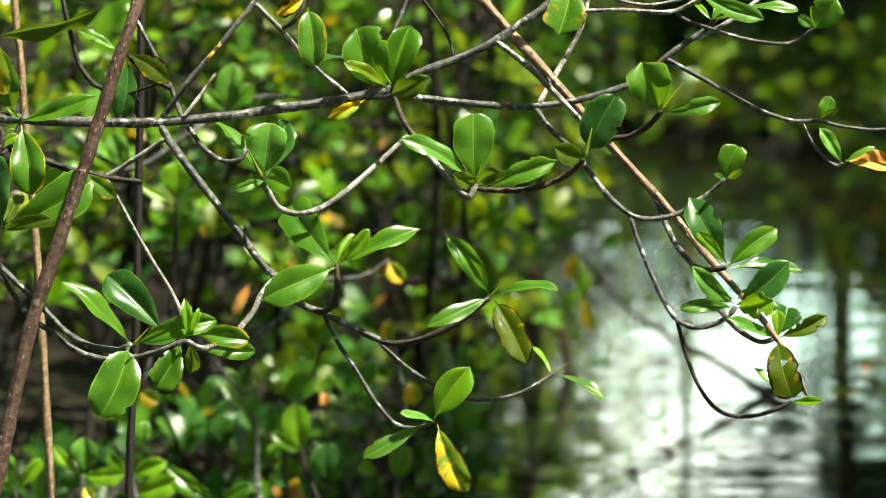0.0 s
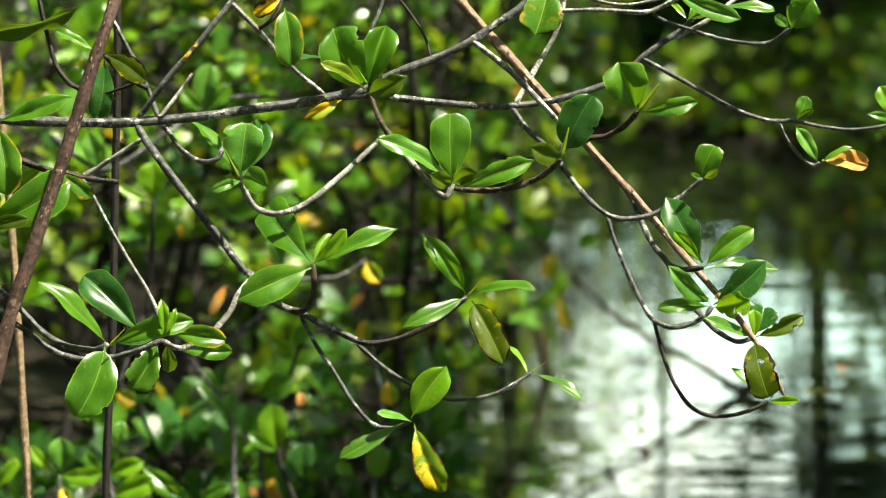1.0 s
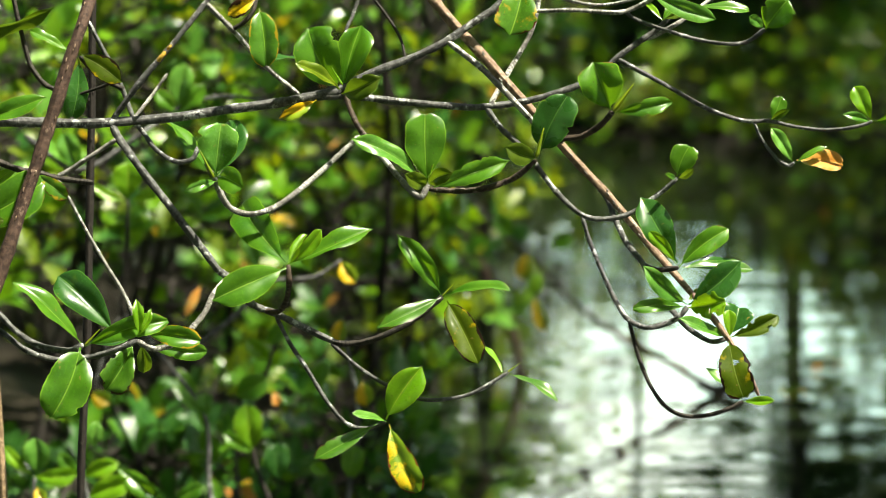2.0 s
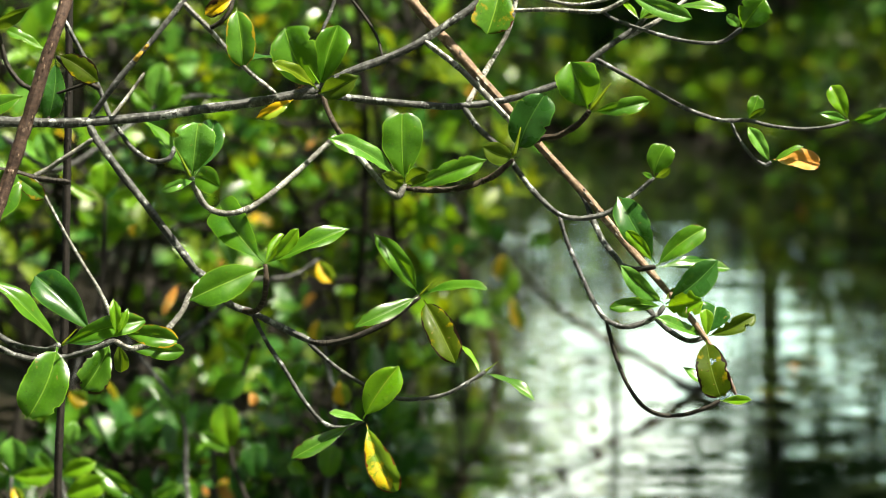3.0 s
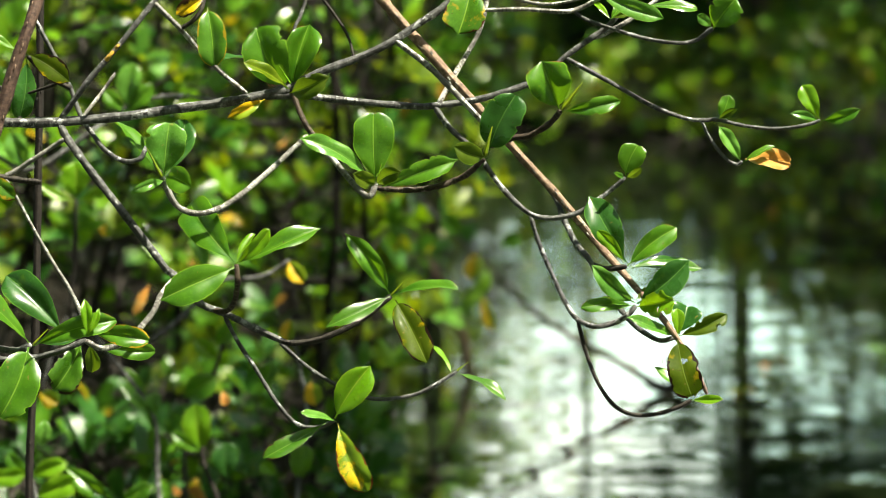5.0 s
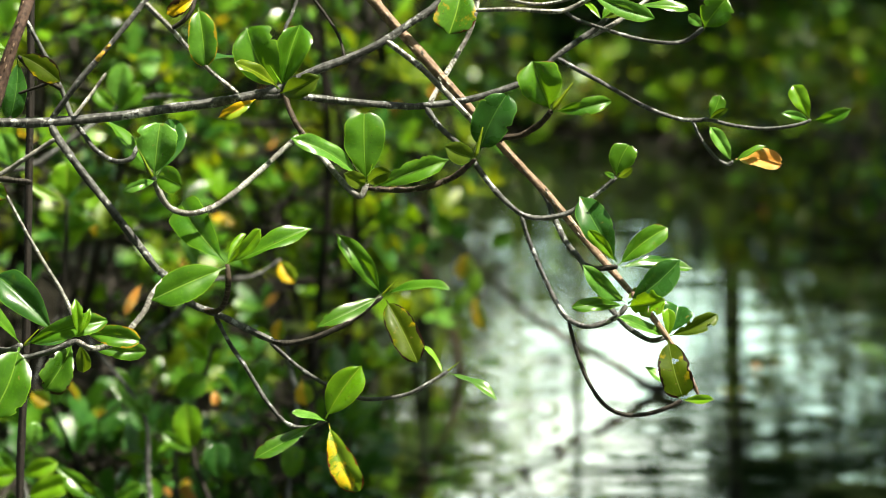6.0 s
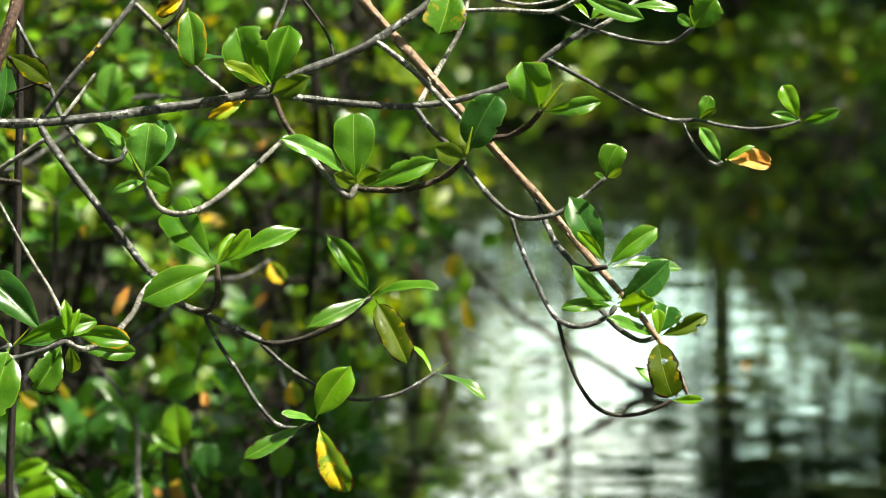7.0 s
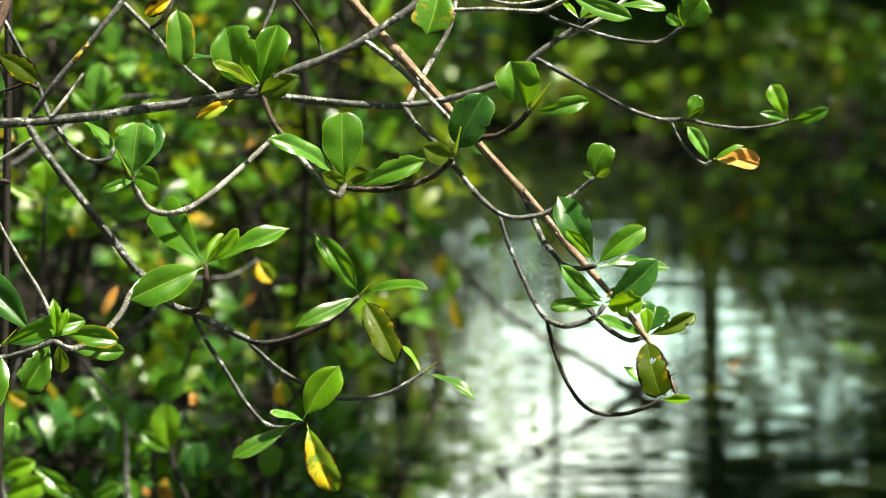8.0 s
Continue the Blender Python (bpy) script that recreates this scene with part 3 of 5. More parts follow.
leaf(limb, lime, (-0.1621, 5.7525, 1.1639), (-0.2250, 5.7155, 1.2030), 0.0190, 40, ragged=0.1)
leaf(limb, olive, (-0.1621, 5.7520, 1.1593), (-0.1056, 5.7051, 1.1851), 0.0315, -0, bend=0.25, ragged=0.5)
leaf(limb, deep, (-0.2021, 5.7957, 1.2026), (-0.2769, 5.8146, 1.2016), 0.0191, 67, ragged=0.1)
leaf(limb, young, (-0.1602, 5.7432, 1.1722), (-0.1757, 5.7454, 1.1967), 0.0031, 0, name="bud")
leaf(t7h, fresh, (-0.0450, 5.7124, 1.0418), (-0.0474, 5.7116, 1.1380), 0.0566, 0, fold=0.22, blunt=0.8)
leaf(t7h, pale, (-0.0520, 5.7127, 1.0464), (-0.1450, 5.6868, 1.1050), 0.0284, 38, ragged=0.1)
leaf(t7h, olive, (-0.0434, 5.7021, 1.0395), (-0.0758, 5.6531, 1.0572), 0.0223, -0, ragged=0.1)
leaf(t7h, olive, (-0.0434, 5.7021, 1.0395), (-0.0104, 5.6543, 1.0587), 0.0223, -0, ragged=0.1)
leaf(t7h, fresh, (-0.0382, 5.7216, 1.0326), (0.0695, 5.7269, 1.0701), 0.0299, 0, ragged=0.6)
leaf(t7h, young, (-0.0411, 5.7032, 1.0502), (-0.0358, 5.7049, 1.0670), 0.0023, 0, name="bud")
leaf(t8h, pale, (-0.3323, 5.7086, 1.0494), (-0.3234, 5.7060, 1.1250), 0.0551, 0, fold=0.5, ragged=0.3, blunt=0.75)
leaf(t8h, fresh, (-0.3436, 5.8082, 1.0416), (-0.4246, 5.8754, 1.1265), 0.0330, 68, ragged=0.1)
leaf(t8h, deep, (-0.3329, 5.7586, 1.0471), (-0.3067, 5.7963, 1.1207), 0.0361, 0, ragged=0.1)
leaf(t8h, fresh, (-0.3306, 5.7186, 1.0487), (-0.2921, 5.6879, 1.0358), 0.0358, 0, bend=0.4, ragged=0.3)
leaf(t8h, pale, (-0.3294, 5.6981, 1.0441), (-0.3741, 5.6760, 1.0305), 0.0134, 0, bend=0.3, ragged=0.1)
leaf(t8h, bud_green, (-0.3329, 5.6786, 1.0503), (-0.3528, 5.6820, 1.0891), 0.0053, 0, name="bud")
leaf(t7, fresh, (-0.2373, 5.6988, 0.9327), (-0.3041, 5.7754, 1.0121), 0.0536, 0, ragged=0.1)
leaf(t7, young, (-0.2342, 5.6887, 0.9312), (-0.1861, 5.6742, 0.9811), 0.0193, 0, ragged=0.1)
leaf(t7, fresh, (-0.2323, 5.6987, 0.9302), (-0.1179, 5.7053, 0.9806), 0.0313, 44, ragged=0.3)
leaf(t7, fresh, (-0.2353, 5.6783, 0.9276), (-0.3359, 5.6526, 0.8855), 0.0475, 0, ragged=0.15)
leaf(t7, young, (-0.2350, 5.7086, 0.9292), (-0.2096, 5.7331, 0.9702), 0.0136, 40, ragged=0.1)
leaf(t6, fresh, (-0.0257, 5.7079, 0.8878), (-0.0857, 5.7050, 0.9714), 0.0284, 0, fold=0.6, ragged=0.1)
leaf(t6, rimmed, (-0.0257, 5.7076, 0.8847), (-0.1127, 5.6724, 0.8468), 0.0254, 28, ragged=0.1)
leaf(t6, fresh, (-0.0226, 5.7078, 0.8863), (0.0694, 5.6803, 0.8986), 0.0244, 61, ragged=0.1)
leaf(t6, dying, (-0.0180, 5.7073, 0.8801), (0.0251, 5.6698, 0.7973), 0.0403, -0, ragged=0.1, blunt=0.75, full=True)
leaf(t6, bud_green, (-0.0241, 5.6978, 0.8873), (-0.0018, 5.7004, 0.9103), 0.0038, 0, name="bud")
leaf(t8, young, (-0.1008, 5.6905, 0.7193), (-0.0516, 5.6883, 0.7925), 0.0448, 0, ragged=0.1)
leaf(t8, turning, (-0.0962, 5.6900, 0.7132), (-0.0543, 5.6617, 0.6213), 0.0388, 0, fold=0.3, ragged=0.1)
leaf(t8, rimmed, (-0.1131, 5.6897, 0.7132), (-0.2001, 5.6638, 0.6671), 0.0256, 21, ragged=0.3)
leaf(t8, pale, (-0.0977, 5.6901, 0.7147), (-0.1478, 5.6607, 0.7302), 0.0150, 46, ragged=0.1)
leaf(t9, fresh, (0.0662, 5.7089, 0.7793), (0.1344, 5.6867, 0.7466), 0.0199, 58, ragged=0.1)
leaf(t9, young, (0.0592, 5.7087, 0.7778), (0.0300, 5.7419, 0.8141), 0.0145, 66, ragged=0.1)
leaf(t9, bud_green, (0.0608, 5.7088, 0.7785), (0.0823, 5.7106, 0.7947), 0.0039, 0, name="bud")
leaf(t10h, deep, (0.1093, 5.7187, 1.0831), (0.1470, 5.7069, 1.1623), 0.0536, 0, fold=0.5, ragged=0.15, blunt=0.7, full=True)
leaf(t10h, olive, (0.1045, 5.7077, 1.0739), (0.0626, 5.6686, 1.0913), 0.0298, -0, ragged=0.1)
leaf(t10h, bud_green, (0.1034, 5.6880, 1.0777), (0.1132, 5.6920, 1.1172), 0.0076, 0, name="bud")
leaf(t10h, deep, (0.1070, 5.7577, 1.0709), (0.0856, 5.7759, 1.0540), 0.0120, 0, ragged=0.1)
leaf(t14h, fresh, (0.2059, 5.7457, 1.1384), (0.1813, 5.7315, 1.2039), 0.0598, 0, fold=0.6, ragged=0.1, blunt=0.8)
leaf(t14h, fresh, (0.2098, 5.7454, 1.1346), (0.2922, 5.7481, 1.1492), 0.0239, 0, bend=0.2, ragged=0.4)
leaf(t14h, bud_green, (0.2086, 5.7356, 1.1375), (0.2371, 5.7396, 1.1743), 0.0085, 0, name="bud")
leaf(t9h, fresh, (0.2967, 5.7483, 1.0471), (0.3147, 5.7428, 1.0908), 0.0375, 0, ragged=0.3)
leaf(t9h, fresh, (0.2952, 5.7480, 1.0440), (0.2798, 5.7185, 1.0525), 0.0084, 27, ragged=0.1)
leaf(t9h, olive, (0.2978, 5.7381, 1.0448), (0.3177, 5.7098, 1.0609), 0.0105, -0, ragged=0.1)
leaf(t13b, deep, (0.2977, 5.7370, 0.9287), (0.2466, 5.7449, 1.0194), 0.0449, 0, fold=0.3, ragged=0.1)
leaf(t13b, young, (0.2944, 5.7169, 0.9292), (0.2557, 5.7008, 0.9770), 0.0164, 0, ragged=0.1)
leaf(t13b, fresh, (0.2987, 5.7265, 0.9243), (0.3672, 5.7327, 0.9773), 0.0314, 0, ragged=0.1, blunt=0.5)
leaf(t13b, fresh, (0.3021, 5.7462, 0.9200), (0.4040, 5.7673, 0.9134), 0.0257, 54, ragged=0.1)
leaf(t13b, deep, (0.3052, 5.7763, 0.9186), (0.3919, 5.8177, 0.9177), 0.0233, 39, ragged=0.1)
leaf(t11h, deep, (0.3103, 5.6919, 0.8762), (0.3816, 5.6888, 0.9367), 0.0417, 0, ragged=0.1, blunt=0.2)
leaf(t11h, pale, (0.3072, 5.6920, 0.8777), (0.2460, 5.6662, 0.9326), 0.0253, 0, bend=0.3, ragged=0.1)
leaf(t11h, fresh, (0.3057, 5.6915, 0.8731), (0.2324, 5.6604, 0.8749), 0.0195, 8, ragged=0.1)
leaf(t11h, young, (0.3092, 5.6716, 0.8746), (0.3586, 5.6336, 0.8888), 0.0356, 0, ragged=0.9, hole=(0.7, 0.6, 0.03))
leaf(t11h, olive, (0.3093, 5.7324, 0.8795), (0.2779, 5.7524, 0.8835), 0.0150, 0, ragged=0.1)
leaf(t11h, olive, (0.3117, 5.7323, 0.8780), (0.3298, 5.7537, 0.8889), 0.0135, 0, ragged=0.1)
leaf(t13h, pale, (0.3653, 5.7084, 0.8296), (0.2975, 5.6801, 0.8605), 0.0194, 32, ragged=0.1)
leaf(t13h, deep, (0.3703, 5.7385, 0.8292), (0.3839, 5.7625, 0.8670), 0.0420, 0, ragged=0.3)
leaf(t13h, olive, (0.3676, 5.7084, 0.8296), (0.4376, 5.7125, 0.8610), 0.0239, -0, fold=0.7, ragged=0.7)
leaf(t13h, dying, (0.3649, 5.6781, 0.8285), (0.3851, 5.6507, 0.7489), 0.0446, -0, fold=0.2, ragged=0.35, blunt=0.8, hole=(0.42, 0.36, 0.045), full=True)
leaf(t13h, young, (0.3675, 5.7183, 0.8284), (0.3666, 5.7220, 0.8668), 0.0179, 0, ragged=0.1)
leaf(t12h, young, (0.3848, 5.6904, 0.7444), (0.4271, 5.6613, 0.7483), 0.0134, 27, ragged=0.1)
leaf(t12h, pale, (0.3839, 5.7004, 0.7438), (0.3342, 5.7238, 0.7857), 0.0176, 54, ragged=0.1)
leaf(t17h, fresh, (0.4162, 5.7594, 1.2474), (0.4469, 5.7439, 1.2895), 0.0449, 0, ragged=0.5)
leaf(t17h, pale, (0.4139, 5.7495, 1.2493), (0.3903, 5.7208, 1.2674), 0.0149, 0, ragged=0.3)
leaf(t15h, pale, (0.2576, 5.7517, 1.2968), (0.3480, 5.7297, 1.2624), 0.0254, 0, ragged=0.1)
leaf(t15h, fresh, (0.3248, 5.7810, 1.2773), (0.3990, 5.7817, 1.2727), 0.0186, 43, ragged=0.1)
leaf(t15h, young, (0.2768, 5.7785, 1.2588), (0.2545, 5.8007, 1.2842), 0.0101, 27, ragged=0.1)
leaf(t15h, olive, (0.2784, 5.7786, 1.2596), (0.3232, 5.7802, 1.2696), 0.0120, -0, ragged=0.1)
leaf(t15h, fresh, (0.2773, 5.7885, 1.2584), (0.2933, 5.8013, 1.2842), 0.0135, 0, ragged=0.1)
leaf(upper, mottled, (0.0862, 5.7604, 1.3103), (0.0676, 5.7331, 1.2391), 0.0568, 0, ragged=0.2)
leaf(t20h, fresh, (0.4271, 5.7677, 1.1225), (0.4410, 5.7711, 1.1556), 0.0225, 0, ragged=0.3)
leaf(t20h, olive, (0.4248, 5.7577, 1.1232), (0.4495, 5.7395, 1.1390), 0.0105, -0, ragged=0.1)
leaf(t20h, young, (0.5638, 5.7597, 1.1224), (0.5390, 5.7639, 1.1701), 0.0255, 0, ragged=0.1)
leaf(t20h, fresh, (0.5653, 5.7596, 1.1209), (0.6172, 5.7419, 1.1375), 0.0180, 0, ragged=0.1)
leaf(t20h, pale, (0.5613, 5.7496, 1.1215), (0.5209, 5.7299, 1.1328), 0.0120, 0, ragged=0.1)
leaf(t21h, pale, (0.4566, 5.7624, 1.0632), (0.4256, 5.7667, 1.1125), 0.0195, 0, ragged=0.1)
leaf(t21h, fresh, (0.4581, 5.7624, 1.0625), (0.5029, 5.7654, 1.0871), 0.0128, 58, ragged=0.1)
leaf(t21h, orange, (0.4620, 5.7729, 1.0671), (0.5290, 5.7837, 1.0620), 0.0300, 30, fold=0.5, bend=0.15, ragged=0.12, blunt=0.75, full=True)
leaf(t2b, gilded, (-0.2737, 5.7515, 1.2765), (-0.2631, 5.7338, 1.1950), 0.0404, 0, fold=0.35, ragged=0.1, blunt=0.7, full=True)
leaf(t2b, scorched, (-0.2765, 5.7628, 1.2900), (-0.3182, 5.7598, 1.2654), 0.0230, 0, fold=0.7, bend=0.3, ragged=0.6)
leaf(limb, yellow, (-0.1975, 5.7855, 1.1489), (-0.2489, 5.7673, 1.1241), 0.0190, 0, fold=0.9, bend=0.3, ragged=0.2)
leaf(t11, fresh, (-0.5113, 5.6543, 0.8267), (-0.5995, 5.6413, 0.9154), 0.0317, 56, ragged=0.1)
leaf(t11, deep, (-0.4696, 5.7059, 0.8346), (-0.5502, 5.7322, 0.9123), 0.0494, 0, ragged=0.1)
leaf(t11, fresh, (-0.5110, 5.6340, 0.8245), (-0.5501, 5.6042, 0.7302), 0.0620, 0, ragged=0.2, blunt=0.55, full=True)
leaf(t11, fresh, (-0.5041, 5.6243, 0.8272), (-0.3894, 5.6195, 0.8631), 0.0310, 0, bend=0.2, ragged=0.1)
leaf(t11, deep, (-0.5063, 5.6843, 0.8246), (-0.4465, 5.7069, 0.8407), 0.0238, 0, ragged=0.1)
leaf(t11, bud_green, (-0.5032, 5.6145, 0.8299), (-0.4835, 5.6168, 0.8510), 0.0038, 0, name="bud")
leaf(t12, rimmed, (-0.4441, 5.6952, 0.8235), (-0.4832, 5.6782, 0.7574), 0.0448, -0, fold=0.7, ragged=0.4)
leaf(t10, gilded, (-0.4281, 5.6670, 0.8407), (-0.3472, 5.6472, 0.8309), 0.0297, 0, bend=0.25, ragged=0.1)
leaf(t10, fresh, (-0.4272, 5.7049, 0.8177), (-0.3431, 5.7055, 0.8100), 0.0254, 0, ragged=0.1)
leaf(t10, olive, (-0.4356, 5.7150, 0.8196), (-0.4332, 5.7311, 0.7771), 0.0210, 0, ragged=0.1)
leaf(t12, young, (-0.4296, 5.5971, 0.8458), (-0.4335, 5.6017, 0.8940), 0.0147, 0, ragged=0.1, blunt=0.2)
leaf(t12, young, (-0.4281, 5.5971, 0.8458), (-0.4130, 5.6008, 0.8812), 0.0103, 0, ragged=0.1, blunt=0.2)
leaf(t12, young, (-0.4296, 5.6070, 0.8446), (-0.4251, 5.6109, 0.8838), 0.0103, 0, ragged=0.1, blunt=0.2)
leaf(limb, fresh, (-0.6646, 5.7205, 1.1222), (-0.5612, 5.7055, 1.1586), 0.0274, 22, ragged=0.1)
leaf(limb, gilded, (-0.6619, 5.7101, 1.1183), (-0.6457, 5.6813, 1.0251), 0.0492, 0, fold=0.5, ragged=0.1)
leaf(limb, young, (-0.6666, 5.7306, 1.1231), (-0.6843, 5.7323, 1.1430), 0.0075, 0, ragged=0.1)
leaf(limb, bud_green, (-0.6646, 5.7207, 1.1237), (-0.6524, 5.7243, 1.1590), 0.0031, 0, name="bud")
leaf(limb, yellow, (-0.7130, 5.7428, 1.2566), (-0.6843, 5.7335, 1.1553), 0.0329, 0, bend=0.2, ragged=0.1)
leaf(limb, mottled, (-0.7066, 5.7707, 1.2322), (-0.6825, 5.7816, 1.1337), 0.0406, 0, ragged=0.1)
leaf(limb, olive, (-0.7175, 5.8408, 1.2320), (-0.5632, 5.8967, 1.2660), 0.0427, -60, bend=0.03, ragged=0.1, blunt=0.2)
leaf(t24, fresh, (-0.5404, 5.8516, 1.2113), (-0.5986, 5.8537, 1.2425), 0.0165, 34, ragged=0.1)
leaf(t25, dying, (-0.5206, 5.7716, 1.2121), (-0.4633, 5.7688, 1.1735), 0.0331, -0, ragged=0.1)
leaf(t25, deep, (-0.5285, 5.8408, 1.2016), (-0.5394, 5.8324, 1.1165), 0.0320, 0, ragged=0.1)
leaf(t16, fresh, (-0.6812, 5.6667, 0.9833), (-0.5586, 5.6548, 1.0488), 0.0593, 0, fold=0.25, ragged=0.1)
leaf(t16, olive, (-0.6811, 5.6462, 0.9791), (-0.6116, 5.6190, 0.9984), 0.0192, -0, ragged=0.1)
leaf(t16, deep, (-0.6842, 5.6665, 0.9818), (-0.6951, 5.6763, 1.0853), 0.0356, 0, ragged=0.1)
leaf(t16, olive, (-0.6887, 5.7162, 0.9773), (-0.6660, 5.7512, 1.0239), 0.0179, 0, ragged=0.1)
leaf(t14, mottled, (-0.5834, 5.7650, 1.0494), (-0.5349, 5.7426, 1.0170), 0.0241, 0, ragged=0.1)
leaf(t14, young, (-0.6044, 5.7957, 1.0579), (-0.6479, 5.8121, 1.0268), 0.0182, 0, ragged=0.1)
leaf(t16b, young, (-0.7033, 5.7560, 1.0794), (-0.6723, 5.7587, 1.1026), 0.0135, 0, ragged=0.1)
lich1 = twig(main, [(-0.4126, 5.7565, 1.2044), (-0.4092, 5.7529, 1.2085), (-0.4053, 5.7524, 1.2132), (-0.4032, 5.7557, 1.2161)], 0.0034, 0.0026, lichen_crust, "lichen", label="crust of yellow lichen")
lich2 = twig(main, [(-0.3995, 5.7582, 1.2206), (-0.3969, 5.7545, 1.2231), (-0.3947, 5.7568, 1.2253)], 0.0025, 0.0020, lichen_crust, "lichen", label="crust of yellow lichen")

ra = thing("aerial_root", (-0.4842, 5.6635, 1.3359), "long straight brown mangrove aerial root, hanging diagonally", "root", group="aerial roots")
ra1 = twig(ra, [(-0.4814, 5.6851, 1.3505), (-0.4950, 5.6801, 1.3012), (-0.5122, 5.6544, 1.2453), (-0.5348, 5.6475, 1.1773), (-0.5537, 5.6412, 1.1154), (-0.5763, 5.6345, 1.0489), (-0.6066, 5.6253, 0.9583), (-0.6368, 5.6161, 0.8676), (-0.6594, 5.6070, 0.7770), (-0.6782, 5.5980, 0.6864), (-0.7121, 5.5829, 0.5353)], 0.0080, 0.0106, brown_bark, "shaft")

rb = thing("aerial_root", (-0.0783, 5.8402, 1.3310), "slender tan aerial root among the leafy twigs", "root", group="aerial roots")
rb1 = twig(rb, [(-0.0782, 5.8302, 1.3313), (-0.0430, 5.8270, 1.2924), (-0.0157, 5.8243, 1.2598), (0.0390, 5.8193, 1.1992), (0.1015, 5.8135, 1.1293), (0.1563, 5.8084, 1.0672), (0.2109, 5.8036, 1.0090), (0.2657, 5.7981, 0.9430), (0.3176, 5.7432, 0.8861), (0.3539, 5.6996, 0.8445), (0.3840, 5.6857, 0.7999), (0.4084, 5.7214, 0.7489)], 0.0082, 0.0031, root_bark, "shaft")

rc = thing("aerial_root", (-0.5320, 6.1225, 1.5185), "dark upright aerial root, out of focus", "root", group="aerial roots")
rc1 = twig(rc, [(-0.5306, 6.1382, 1.6813), (-0.5316, 6.1005, 1.2906), (-0.5330, 6.0833, 1.1115), (-0.5368, 6.0636, 0.9080), (-0.5390, 6.0518, 0.7859), (-0.5454, 6.0392, 0.6557), (-0.5485, 6.0281, 0.5417), (-0.5498, 6.0046, 0.2975)], 0.0057, 0.0061, black_bark, "shaft")

rd = thing("aerial_root", (-0.7342, 6.2399, 1.5189), "thin tan upright aerial root, out of focus", "root", group="aerial roots")
rd1 = twig(rd, [(-0.7428, 6.2558, 1.6849), (-0.7297, 6.2176, 1.2865), (-0.7204, 6.2082, 1.1869), (-0.7127, 6.1987, 1.0873), (-0.7000, 6.1861, 0.9545), (-0.6932, 6.1766, 0.8549), (-0.6864, 6.1671, 0.7553), (-0.6804, 6.1576, 0.6557), (-0.6727, 6.1450, 0.5229), (-0.6698, 6.1210, 0.2739)], 0.0054, 0.0063, tan_bark, "shaft")



def lenticels(shaft, points, radius, count, material, seed):
    """Corky raised pores scattered along an aerial root."""
    rng = random.Random(seed)
    line = glide(points, 6)
    for _ in range(count):
        k = rng.randrange(2, len(line) - 2)
        ahead = (line[k + 1] - line[k - 1]).normalized()
        out = Vector((rng.uniform(-0.8, 0.8), -1.0, rng.uniform(-0.3, 0.5)))
        out = (out - ahead * out.dot(ahead)).normalized()
        at = line[k].lerp(line[k + 1], rng.random()) + out * radius * 0.93
        half = ahead * rng.uniform(0.0016, 0.0034)
        v, f, uv = tube([at - half, at + out * 0.0009, at + half], 0.0011, 0.0010, 6, 3, 0.15, rng.random())
        hang(new("lenticel", mesh_object("lenticel", v, f, material, uv)), shaft)


LONG_ROOT = [(-0.4814, 5.6851, 1.3505), (-0.5122, 5.6544, 1.2453), (-0.5537, 5.6412, 1.1154), (-0.6066, 5.6253, 0.9583), (-0.6594, 5.6070, 0.7770), (-0.7121, 5.5829, 0.5353)]
SLIM_ROOT = [(-0.0782, 5.8302, 1.3313), (-0.0157, 5.8243, 1.2598), (0.1015, 5.8135, 1.1293), (0.2109, 5.8036, 1.0090), (0.2657, 5.7981, 0.9430)]
lenticels(ra1, LONG_ROOT, 0.0090, 34, root_bark, 5)
lenticels(rb1, SLIM_ROOT, 0.0066, 30, pale_bark, 6)
lenticels(rc1, [(-0.5316, 6.1005, 1.2906), (-0.5330, 6.0833, 1.1115), (-0.5390, 6.0518, 0.7859), (-0.5485, 6.0281, 0.5417)], 0.0059, 16, dark_bark, 7)
lenticels(rd1, [(-0.7297, 6.2176, 1.2865), (-0.7127, 6.1987, 1.0873), (-0.6864, 6.1671, 0.7553), (-0.6727, 6.1450, 0.5229)], 0.0058, 16, root_bark, 8)

sa = thing("mangrove_branch", (-0.9578, 7.2112, 0.3727), "low mangrove sprigs with broad bright green leaves, out of focus", "branch", group="soft branches behind")
sa0 = twig(sa, [(-0.7717, 7.2028, 0.2558), (-0.7425, 7.2127, 0.3532), (-0.7357, 7.2182, 0.4097)], 0.0049, 0.0031, bark)
sa1 = twig(sa, [(-0.8402, 7.2018, 0.2558), (-0.8452, 7.2092, 0.3337), (-0.8541, 7.2139, 0.3844)], 0.0049, 0.0031, dark_bark)
sa2 = twig(sa, [(-0.6249, 7.2051, 0.2558), (-0.6398, 7.2143, 0.3532), (-0.6526, 7.2195, 0.4097)], 0.0049, 0.0031, bark)
sa3 = twig(sa, [(-0.4879, 7.2072, 0.2558), (-0.4978, 7.2146, 0.3337), (-0.5018, 7.2172, 0.3610)], 0.0049, 0.0031, dark_bark)
leaf(sa0, pale, (-0.7328, 7.2186, 0.4136), (-0.7339, 7.2149, 0.4793), 0.0456, 0, ragged=0.1)
leaf(sa0, young, (-0.7367, 7.2182, 0.4097), (-0.6614, 7.2098, 0.4151), 0.0323, 0, ragged=0.1)
leaf(sa0, young, (-0.7367, 7.2182, 0.4097), (-0.7885, 7.2125, 0.4637), 0.0209, 0, ragged=0.1)
